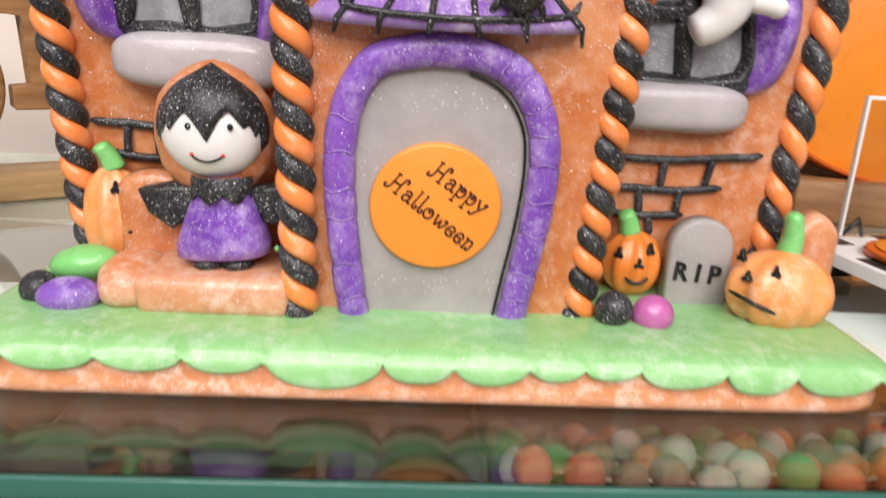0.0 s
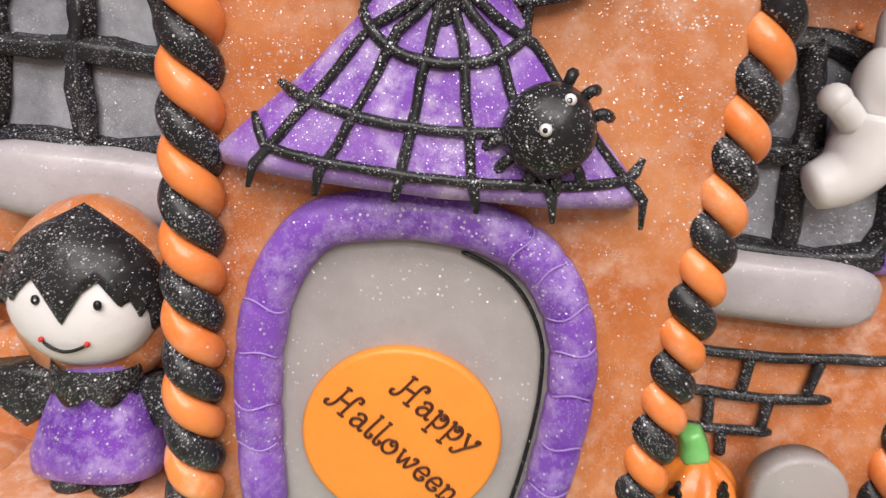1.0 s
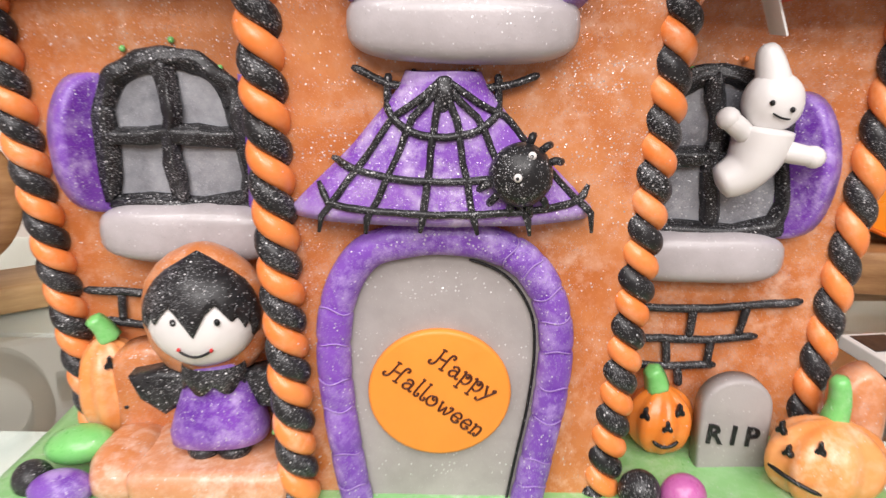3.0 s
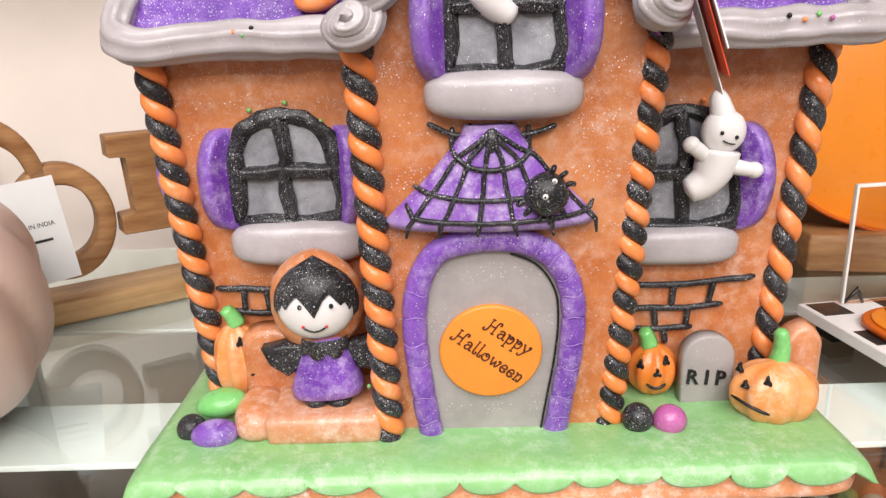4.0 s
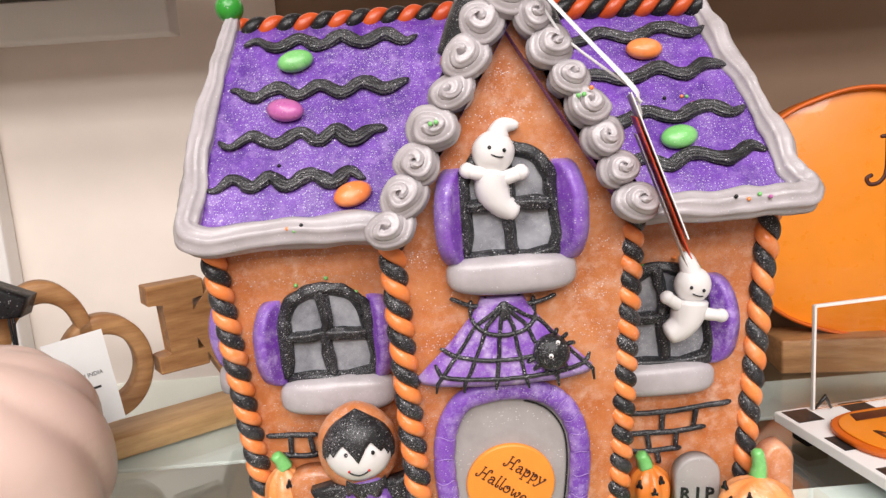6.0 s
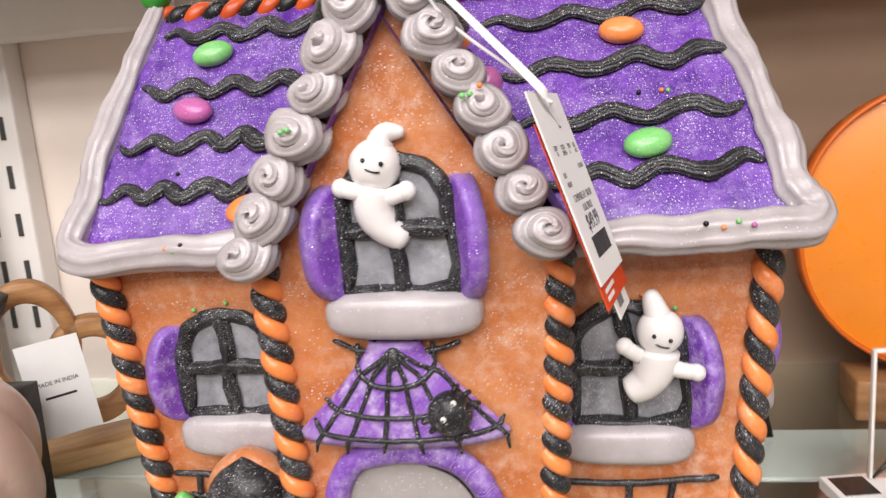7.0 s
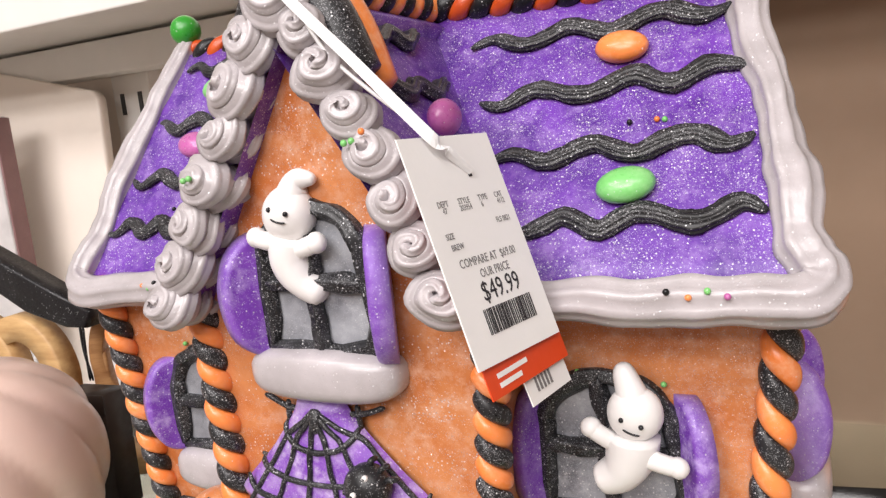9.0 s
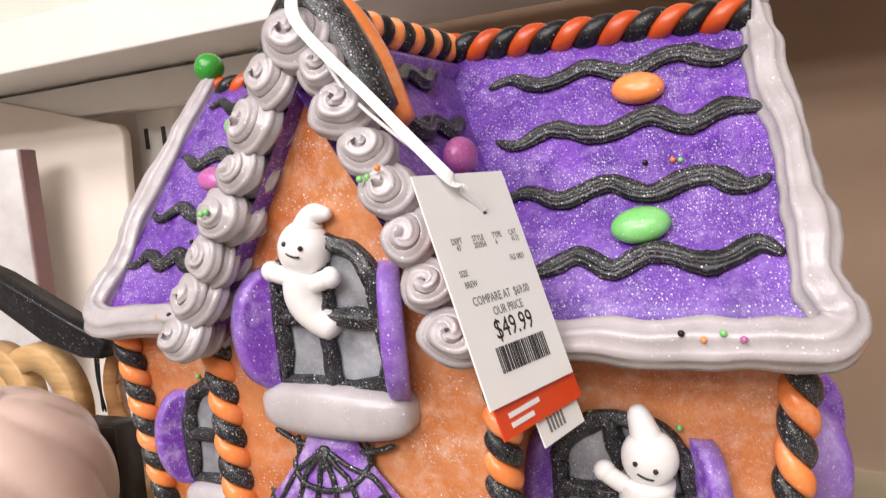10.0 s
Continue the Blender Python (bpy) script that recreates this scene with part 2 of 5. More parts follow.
def tube(points, radius, segs=10, ridges=0, depth=0.15, bm=None, mat=0, flat=1.0, up=(0, 0, 1), taper=True, closed=False):
    """A tube along points; ridges give a piped cross-section."""
    pts = [Vector(p) for p in points]
    rows, n = [], len(pts)
    side = None
    for i, p in enumerate(pts):
        a, b = (pts[i - 1], pts[(i + 1) % n]) if closed else (pts[max(0, i - 1)], pts[min(n - 1, i + 1)])
        d = (b - a).normalized()
        ref = Vector(up) if side is None else side.cross(d)
        if abs(d.dot(ref.normalized())) > 0.97:
            ref = Vector((1, 0, 0))
        side = d.cross(ref).normalized()
        nrm = side.cross(d).normalized()
        r = radius(i / (n - 1)) if callable(radius) else radius
        if taper and not closed and i in (0, n - 1):
            r *= 0.55
        ring = []
        for k in range(segs):
            t = 2 * math.pi * k / segs
            rr = r * (1 + depth * math.cos(ridges * t)) if ridges else r
            ring.append(p + side * rr * math.cos(t) + nrm * rr * flat * math.sin(t))
        rows.append(ring)
    return grid(rows, closed_u=True, closed_v=closed, bm=bm, mat=mat)


def smooth_path(points, steps=8):
    """A smooth line through the points."""
    pts = [Vector(p) for p in points]
    out = []
    for i in range(len(pts) - 1):
        p0, p1, p2, p3 = pts[max(0, i - 1)], pts[i], pts[i + 1], pts[min(len(pts) - 1, i + 2)]
        for s in range(steps):
            t = s / steps
            out.append(0.5 * (2 * p1 + (p2 - p0) * t + (2 * p0 - 5 * p1 + 4 * p2 - p3) * t * t + (3 * p1 - p0 - 3 * p2 + p3) * t ** 3))
    return out + [pts[-1]]


def ball(c, r, rings=12, segs=18, power=1.0, rot=None, bm=None, mat=0, lobes=0, lobe_depth=0.0):
    """A ball or egg of radii r; lobes cut it into pumpkin ribs."""
    r = (r, r, r) if isinstance(r, (int, float)) else r
    rows = []
    for i in range(rings + 1):
        a = -math.pi / 2 + math.pi * i / rings
        ca, sa = max(1e-4, math.cos(a)), math.sin(a)
        sgn = math.copysign(1, sa)
        row = []
        for k in range(segs):
            t = 2 * math.pi * k / segs
            g = 1 - lobe_depth * (1 - abs(math.cos(lobes * t / 2))) if lobes else 1
            cx, sx = math.cos(t), math.sin(t)
            p = Vector((r[0] * ca ** power * math.copysign(abs(cx) ** power, cx) * g, r[1] * ca ** power * math.copysign(abs(sx) ** power, sx) * g, r[2] * sgn * abs(sa) ** power))
            if rot is not None:
                p = rot @ p
            row.append(p + Vector(c))
        rows.append(row)
    return grid(rows, closed_u=True, bm=bm, mat=mat)


def slab(outline, y0, y1, edge=0.002, bm=None, mat=0, place=None, steps=3):
    """A slab of an outline in x and z, from its back y1 to its front y0, with a rounded front edge."""
    n = len(outline)
    pts = [Vector((a, b)) for a, b in outline]
    area = sum(pts[i].x * pts[(i + 1) % n].y - pts[(i + 1) % n].x * pts[i].y for i in range(n))
    sgn = 1 if area > 0 else -1
    inward = []
    for i in range(n):
        d = (pts[(i + 1) % n] - pts[i - 1]).normalized()
        inward.append(Vector((-d.y, d.x)) * sgn)
    rows = []
    spec = [(y1, 0.0)] + [(y0 + edge * (1 - math.sin(math.pi / 2 * k / steps)), edge * (1 - math.cos(math.pi / 2 * k / steps))) for k in range(steps + 1)]
    for y, off in spec:
        rows.append([(place @ Vector((p.x + q.x * off, y, p.y + q.y * off))) if place else Vector((p.x + q.x * off, y, p.y + q.y * off)) for p, q in zip(pts, inward)])
    return grid(rows, closed_u=True, bm=bm, mat=mat)


def block(x0, x1, y0, y1, z0, z1, bevel=0.002, segs=2, bm=None, place=None):
    one = bmesh.new()
    bmesh.ops.create_cube(one, size=1, matrix=Matrix.Translation(((x0 + x1) / 2, (y0 + y1) / 2, (z0 + z1) / 2)) @ Matrix.Diagonal((x1 - x0, y1 - y0, z1 - z0, 1)))
    if bevel:
        bmesh.ops.bevel(one, geom=one.edges[:], offset=bevel, segments=segs, affect="EDGES", profile=0.5)
    if place:
        bmesh.ops.transform(one, matrix=place, verts=one.verts[:])
    if bm is None:
        return one
    me = bpy.data.meshes.new("joined")
    one.to_mesh(me)
    one.free()
    bm.from_mesh(me)
    bpy.data.meshes.remove(me)
    return bm


def lettering(name, text, size, place, material, parent, depth=0.0003, shear=0.0, align="CENTER", label="", width=1.0, bold=0.0):
    cu = bpy.data.curves.new(name, "FONT")
    cu.body, cu.size, cu.extrude, cu.shear, cu.align_x, cu.resolution_u, cu.offset = text, size, depth, shear, align, 2, bold
    tmp = new("lettering_source", cu)
    me = bpy.data.meshes.new_from_object(tmp.evaluated_get(bpy.context.evaluated_depsgraph_get()))
    bpy.data.objects.remove(tmp)
    bpy.data.curves.remove(cu)
    me.transform(place @ Matrix.Diagonal((width, 1, 1, 1)))
    me.materials.append(material)
    ob = new(name, me)
    ob.parent = parent
    if label:
        ob["label"] = label
    return ob


def facing(x, y, z, turn=0.0):
    """Puts lettering drawn in x and y upright, facing the front, turned by degrees in its plane."""
    return pose(x, y, z, 90, 0, 0) @ pose(0, 0, 0, 0, 0, turn)


def arch(x0, x1, z0, z1, spring, n=14, power=1.0):
    """Outline of an arched opening."""
    cx, w = (x0 + x1) / 2, (x1 - x0) / 2
    top = [(cx + w * math.cos(math.pi * k / n), spring + (z1 - spring) * math.sin(math.pi * k / n) ** power) for k in range(n + 1)]
    return [(x0, z0), (x1, z0)] + top


# ---- the shelf and the shop round it ----
def structure(name, bm, material, label, category="structure", smooth=False):
    return tagged(part(name, bm, material, None, "", smooth), label, category, "", "structure")


structure("floor", block(-3, 3, -4, 0.75, -1.28, -1.2, 0), FLOOR_MAT, "pale brown shop floor", "floor")
structure("ceiling", block(-3, 3, -4, 0.75, 1.8, 1.9, 0), CEIL_MAT, "white shop ceiling", "ceiling")
structure("wall_north", block(-3, 3, 0.5, 0.6, -1.2, 1.8, 0), WALL_TAN, "tan back panel behind the shelf", "wall")
# a thin sheet turns the tan wall cream left of the house
structure("wall_left_sheet", block(-1.6, -0.2, 0.494, 0.4995, -0.3, 1.2, 0), CREAM, "cream sheet over the left part of the back wall", "wall")
structure("wall_south", block(-3, 3, -4.1, -4.0, -1.2, 1.8, 0), SHOP_WALL, "muted beige shop wall", "wall")
structure("wall_west", block(-3.1, -3.0, -4, 0.5, -1.2, 1.8, 0), SHOP_WALL, "muted beige shop wall", "wall")
structure("wall_east", block(3.0, 3.1, -4, 0.5, -1.2, 1.8, 0), SHOP_WALL, "muted beige shop wall", "wall")

glass_shelf = thing("glass_shelf", "thick clear glass shelf with a dark green polished edge", "glass shelf", "", "structure")
pane = part("pane", block(-1.2, 1.2, -0.0485, 0.504, -0.0085, -0.0005, 0.0), GLASS, glass_shelf, "clear glass", False)
pane.visible_shadow = False
part("front_edge", block(-1.2, 1.2, -0.0515, -0.0487, -0.0085, -0.0005, 0.0008), GLASS_EDGE, glass_shelf, "dark green polished glass edge")
for y0, y1 in ((0.058, 0.13), (0.258, 0.342)):
    structure("shelf_rail", block(-1.2, 1.2, y0, y1, -0.0135, -0.0095, 0.001), RAIL_DIMMED, "white painted metal rail under the glass", "rail")
structure("lower_shelf", block(-1.2, 1.2, -0.06, 0.46, -0.4, -0.375, 0.003), BROWN_FAB, "dark brown shelf below the glass", "shelf")

upper_shelf = thing("upper_shelf", "white metal shelf above with a folded front edge", "shelf", "", "structure")
part("board", block(-1.6, 1.2, 0.3, 0.47, 0.442, 0.468, 0.002), SHELF_WHITE, upper_shelf, "", False)
part("front_lip", block(-1.6, 1.2, 0.288, 0.299, 0.431, 0.482, 0.002), SHELF_WHITE, upper_shelf, "", False)
part("support_bar", block(-1.6, -0.3, 0.43, 0.465, 0.398, 0.438, 0.002), SHELF_WHITE, upper_shelf, "", False)


def upright(x):
    """A slotted wall standard."""
    up = thing("shelf_upright", "white slotted metal shelf upright on the wall", "shelf upright", "shelf uprights", "structure")
    part("channel", block(x - 0.032, x + 0.032, 0.465, 0.4935, -0.3, 0.7, 0.003), SHELF_WHITE, up, "", False)
    # slots are not cut; dark blocks carry the shade inside them
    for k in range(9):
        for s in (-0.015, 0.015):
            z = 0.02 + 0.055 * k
            part("slot_shade", block(x + s - 0.003, x + s + 0.003, 0.4635, 0.466, z, z + 0.026, 0), SHADOW_SLOT, up, "", False)


upright(-0.56)

# ---- the gingerbread house ----
house = thing("gingerbread_house", "glittered orange gingerbread haunted house with purple roof and candy pillars", "ornament house")


def front_y(z):
    """The tower's front leans forward with height."""
    return 0.041 - 0.05 * (z - 0.02)


def lean(bm):
    for v in bm.verts:
        v.co.y += front_y(v.co.z) - 0.041
    return bm


# base slab
rim = []
for k in range(120):
    a = 2 * math.pi * k / 120
    c, s = math.cos(a), math.sin(a)
    rim.append((-0.0098 + 0.1865 * math.copysign(abs(c) ** 0.12, c), 0.134 + 0.134 * math.copysign(abs(s) ** 0.12, s)))
rows = []
for z, off in ((0.0, 0.003), (0.002, 0.0006), (0.006, 0.0), (0.0085, 0.0012), (0.012, 0.0004), (0.0165, 0.0008), (0.019, 0.004)):
    rows.append([Vector((x * (1 - off * 4) + 0.0008 * noise.noise((x * 60, y * 60, z * 90)), y + (0.134 - y) * off * 6, z + 0.0006 * noise.noise((x * 40, y * 40, 3)))) for x, y in rim])
part("base", grid(rows, closed_u=True), GINGER_PALE, house, "pale gingerbread base slab")

# lawn icing with a scalloped edge
CUSPS = [-0.2, -0.168, -0.135, -0.103, -0.073, -0.029, -0.002, 0.027, 0.048, 0.07, 0.104, 0.132, 0.165, 0.184]
DROP = [0.007, 0.007, 0.0065, 0.0065, 0.0115, 0.0085, 0.0085, 0.006, 0.005, 0.0075, 0.009, 0.0085, 0.004]


def drip(x):
    for a, b, d in zip(CUSPS, CUSPS[1:], DROP):
        if a <= x <= b:
            t = 2 * (x - a) / (b - a) - 1
            return 0.0178 - d * math.sqrt(max(0.0, 1 - abs(t) ** 2.2))
    return 0.015


cols = []
xs = np.linspace(-0.1945, 0.175, 240)
for i, x in enumerate(xs):
    x = float(x)
    zb = drip(x)
    end = min(i, len(xs) - 1 - i)
    sag = 0.004 * max(0, 1 - end / 6) ** 2
    col = []
    for y, z in ((0.27, 0.012), (0.269, 0.021), (0.2, 0.0228), (0.13, 0.0232), (0.09, 0.0232), (0.06, 0.0234), (0.03, 0.0236), (0.012, 0.0232), (0.004, 0.0222), (0.0, 0.0202), (-0.0022, 0.45 * 0.0202 + 0.55 * zb), (-0.0026, zb + 0.0016), (-0.0016, zb + 0.0002), (0.0012, zb)):
        nz = 0.0011 * noise.noise((x * 45, y * 45, 1.0)) if 0.01 < y < 0.26 else 0.0004 * noise.noise((x * 70, y * 70, 4.0))
        col.append(Vector((x, y, z + nz - sag)))
    cols.append(col)
side = [Vector((-0.1968, p.y, min(p.z, 0.0105 + 0.003 * noise.noise((p.y * 50, 0, 0))))) for p in cols[0]]
side2 = [Vector((0.1775, p.y, min(p.z, 0.0105 + 0.003 * noise.noise((p.y * 50, 9, 0))))) for p in cols[-1]]
part("lawn", grid([side] + cols + [side2]), GREEN, house, "bright green icing lawn dripping over the edge")

# walls
def wing_y(z):
    """The left wing's front leans forward too."""
    return 0.0935 - 0.075 * z


def lean_wing(bm):
    for v in bm.verts:
        if v.co.y < 0.15:
            v.co.y += wing_y(v.co.z) - 0.09
    return bm


tower = slab([(-0.0635, 0.016), (0.05, 0.016), (0.0625, 0.226), (-0.002, 0.35), (-0.0695, 0.226)], 0.041, 0.165, 0.002)
part("tower_wall", lean(tower), GINGER, house, "", False)
part("left_wing_wall", lean_wing(slab([(-0.17, 0.016), (-0.06, 0.016), (-0.06, 0.236), (-0.1835, 0.236)], 0.09, 0.24, 0.003)), GINGER, house, "", False)
part("right_wing_wall", slab([(0.05, 0.016), (0.151, 0.016), (0.168, 0.236), (0.05, 0.236)], 0.086, 0.24, 0.003), GINGER, house, "", False)


def twisted(name, p0, p1, radius, pitch, parent, mats, label="", phase=0.0, steps=22, turn=-1):
    """Two fat strands twisted into a stick from p0 to p1."""
    p0, p1 = Vector(p0), Vector(p1)
    axis = (p1 - p0)
    length = axis.length
    axis.normalize()
    e1 = Vector((1, 0, 0)) if abs(axis.x) < 0.8 else Vector((0, 0, 1))
    e1 = (e1 - axis * e1.dot(axis)).normalized()
    e2 = axis.cross(e1)
    stick = new(name)
    stick.parent = parent
    stick["label"] = label
    n = max(8, int(length / pitch * steps))
    for s, (mat, title) in enumerate(mats):
        rows = []
        for i in range(n + 1):
            v = i / n
            z = v * length
            phi = turn * 2 * math.pi * z / pitch + phase + s * math.pi
            ring = []
            for k in range(13):
                a = -math.pi / 2 + math.pi * k / 12
                r = radius * (0.66 + 0.36 * max(0.0, math.cos(a)) ** 0.55) * (1 + 0.05 * noise.noise((z * 90, s * 7, p0.x * 50)))
                t = a + phi
                ring.append(p0 + axis * z + e1 * r * math.cos(t) + e2 * r * math.sin(t))
            ring.append(p0 + axis * z)
            rows.append(ring)
        part(title, grid(rows, closed_u=True), mat, stick)
    return stick


CANE = ((ORANGE, "orange_strand"), (BLACK, "black_strand"))
for p0, p1, pitch, ph in (((-0.0648, 0.0345, 0.02), (-0.0706, 0.0308, 0.226), 0.0205, 2.45), ((0.0535, 0.0442, 0.02), (0.0668, 0.0358, 0.228), 0.0189, 1.43),
                          ((-0.1695, 0.091, 0.02), (-0.1828, 0.071, 0.234), 0.0215, -0.33), ((0.1525, 0.0872, 0.02), (0.1712, 0.0835, 0.23), 0.0251, -1.32)):
    twisted("pillar", p0, p1, 0.0078, pitch, house, CANE, "twisted orange and black candy pillar", ph)

# door
mid = smooth_path([(-0.0425, 0, 0.0215), (-0.0455, 0, 0.04), (-0.0485, 0, 0.065), (-0.0495, 0, 0.088), (-0.0465, 0, 0.11), (-0.037, 0, 0.1255), (-0.022, 0, 0.1305), (-0.008, 0, 0.1315), (0.007, 0, 0.1295), (0.0205, 0, 0.1215), (0.029, 0, 0.106), (0.0315, 0, 0.088), (0.030, 0, 0.065), (0.0265, 0, 0.042), (0.0235, 0, 0.0215)], 12)
door = part("door", lean(slab([(p.x, p.z) for p in mid[::4]], 0.0385, 0.045, 0.001)), GREY_DOOR, house, "plain grey icing door", False)
creases = [0.04, 0.09, 0.14, 0.18, 0.225, 0.27, 0.6, 0.64, 0.69, 0.73, 0.78, 0.83, 0.87, 0.92, 0.96]
arch_bm = tube([p + Vector((0, 0.0365, 0)) for p in mid], lambda s: 0.0064 * (1 - 0.1 * sum(math.exp(-((s - c) / 0.0035) ** 2) for c in creases)) * (1 + 0.015 * noise.noise((s * 14, 0, 0))), 14, flat=0.75, up=(0, 1, 0))
frame_part = part("door_frame", wobble(lean(arch_bm), 0.0003, 60), PURPLE, house, "creased purple icing door surround")
LILAC = clay("lilac_frost", (0.4, 0.25, 0.62), 0.5, vary=0.2, glitter=0.1)
for c in creases:
    i = int(round(c * (len(mid) - 1)))
    d = (mid[min(i + 1, len(mid) - 1)] - mid[i - 1]).normalized()
    n = Vector((-d.z, 0, d.x))
    pts = [mid[i] + n * 0.0062 * math.cos(a) + Vector((0, 0.0365 - 0.0048 * math.sin(a), 0)) + d * 0.0008 * math.sin(3 * a + c * 40) for a in np.linspace(0.35 + 0.3 * math.sin(c * 90), math.pi - 0.5, 10)]
    part("crease", lean(tube(pts, 0.00028, 5)), LILAC, frame_part, "frosted crease")
line = [p + Vector((0.0078 if p.x < -0.01 else -0.0078, 0.0372, -0.006 * max(0, (p.z - 0.1) / 0.03))) for p in mid[96:]]
part("door_outline", lean(tube(line, 0.0006, 6)), BLACK_PLAIN, house, "thin black icing line")
disc_o = [(-0.0108 + 0.0267 * math.cos(2 * math.pi * k / 48), 0.0704 + 0.0262 * math.sin(2 * math.pi * k / 48)) for k in range(48)]
disc = part("door_sign", lean(slab(disc_o, 0.0355, 0.04, 0.0015)), ORANGE_SIGN, house, "round orange sign on the door")

# curly hand lettering: strokes of each letter on a unit cap height, and its width
CURLY = {
    "H": (1.0, ((-0.02, 0.2), (-0.12, 0.13), (-0.06, 0.0), (0.1, 0.05), (0.2, 0.3), (0.22, 1.0)), ((0.1, 0.99), (0.36, 1.01)), ((0.22, 0.5), (0.66, 0.53)), ((0.64, 0.0), (0.66, 0.75), (0.74, 1.0), (0.9, 0.98), (0.91, 0.84), (0.81, 0.84)), ((0.5, 0.0), (0.8, 0.01))),
    "a": (0.66, ((0.16, 0.44), (0.1, 0.52), (0.28, 0.6), (0.44, 0.48), (0.45, 0.1), (0.56, 0.0), (0.62, 0.1)), ((0.45, 0.35), (0.24, 0.36), (0.07, 0.2), (0.14, 0.01), (0.32, 0.03), (0.45, 0.2))),
    "p": (0.68, ((0.0, 0.56), (0.13, 0.58), (0.13, -0.36)), ((0.0, -0.36), (0.27, -0.36)), ((0.13, 0.42), (0.32, 0.6), (0.54, 0.46), (0.53, 0.16), (0.34, 0.0), (0.14, 0.1)), ((0.32, 0.59), (0.4, 0.42), (0.29, 0.37), (0.27, 0.46))),
    "y": (0.62, ((0.0, 0.57), (0.18, 0.57)), ((0.08, 0.57), (0.31, 0.06)), ((0.5, 0.44), (0.48, 0.57), (0.6, 0.58), (0.56, 0.42), (0.31, 0.02), (0.12, -0.32), (-0.05, -0.33), (-0.04, -0.2))),
    "l": (0.4, ((0.02, 1.0), (0.2, 1.0)), ((0.12, 1.0), (0.12, 0.18), (0.2, 0.0), (0.34, 0.04), (0.33, 0.19), (0.24, 0.16))),
    "o": (0.7, ((0.3, 0.58), (0.1, 0.48), (0.05, 0.22), (0.22, 0.0), (0.46, 0.06), (0.56, 0.32), (0.44, 0.54), (0.3, 0.58), (0.26, 0.42), (0.36, 0.36), (0.4, 0.45))),
    "w": (0.9, ((0.0, 0.57), (0.18, 0.57)), ((0.08, 0.57), (0.24, 0.02), (0.42, 0.5)), ((0.42, 0.5), (0.55, 0.02), (0.76, 0.44), (0.74, 0.58), (0.62, 0.57), (0.63, 0.47))),
    "e": (0.62, ((0.08, 0.3), (0.47, 0.34), (0.42, 0.54), (0.22, 0.58), (0.06, 0.32), (0.14, 0.05), (0.36, 0.0), (0.5, 0.13), (0.4, 0.2), (0.34, 0.12))),
    "n": (0.66, ((0.0, 0.57), (0.12, 0.57), (0.12, 0.0)), ((0.0, 0.0), (0.24, 0.0)), ((0.12, 0.4), (0.28, 0.58), (0.47, 0.5), (0.48, 0.12), (0.4, 0.0), (0.3, 0.06), (0.35, 0.15))),
}


def curly_word(text, x0, z0, turn, size, target):
    """A word in thin curly strokes, standing on the face of the door sign."""
    c, q = math.cos(radians(turn)), math.sin(radians(turn))
    letters, pen = bmesh.new(), 0.0
    for ch in text:
        for stroke in CURLY[ch][1:]:
            pts = []
            for p in smooth_path([(pen + a, 0, b) for a, b in stroke], 5):
                x, z = x0 + size * (p.x * c - p.z * q), z0 + size * (p.x * q + p.z * c)
                pts.append((x, front_y(z) - 0.00585, z))
            tube(pts, lambda t: 0.00034 + 0.00012 * math.sin(math.pi * t), 6, bm=letters, up=(0, 1, 0), flat=0.6)
        pen += CURLY[ch][0]
    part("lettering", letters, INK_BROWN, target, "brown curly lettering")


curly_word("Happy", -0.0144, 0.0838, -34.5, 0.0074, disc)
curly_word("Halloween", -0.0312, 0.0788, -37.4, 0.0074, disc)


# awning with cobweb
def awning_at(u, v, out=0.0):
    w = 0.0125 + 0.0385 * max(0.0, 1 - v) ** 1.25
    z = 0.1432 + 0.0445 * v - 0.0012 * (1 - u * u) * (1 - v)
    b = (0.0125 - 0.0065 * v) * math.sqrt(max(0.0, 1 - min(1.0, abs(u)) ** 2.4)) + out
    return Vector((-0.0105 + u * w, front_y(z) - 0.0035 - b, z))


rows = [[Vector((p.x, front_y(p.z) + 0.002, p.z)) for p in [awning_at(u, 0) for u in np.linspace(-1, 1, 41)]],
        [awning_at(u, 0) + Vector((0, 0.001, -0.0034)) for u in np.linspace(-1, 1, 41)]]
rows += [[awning_at(float(u), float(v)) for u in np.linspace(-1, 1, 41)] for v in np.linspace(0, 1, 14)]
rows.append([Vector((p.x, front_y(p.z) + 0.002, p.z)) for p in rows[-1]])
part("awning", wobble(grid(rows), 0.0005, 70), PURPLE_FROST, house, "purple fan-shaped awning over the door")
for vc, dv, a, b in ((0.02, 0.06, -0.78, 0.97), (0.25, 0.1, -1.08, 0.8), (0.56, 0.22, -1.0, 1.0)):
    pts = [awning_at(float(u), vc + dv * float(u * u), 0.0008) for u in np.linspace(a, b, 26)]
    if vc < 0.1:
        pts = [pts[0] + Vector((-0.0028, 0.001, 0.0072)), pts[0] + Vector((-0.0012, 0, 0.0035))] + pts + [pts[-1] + Vector((0.0012, 0, 0.0016)), pts[-1] + Vector((0.0028, 0.0005, 0.0048))]
    part("web_strand", wobble(tube(pts, 0.0013, 8), 0.0005, 150, vc), BLACK, house, "black glittered icing strand")
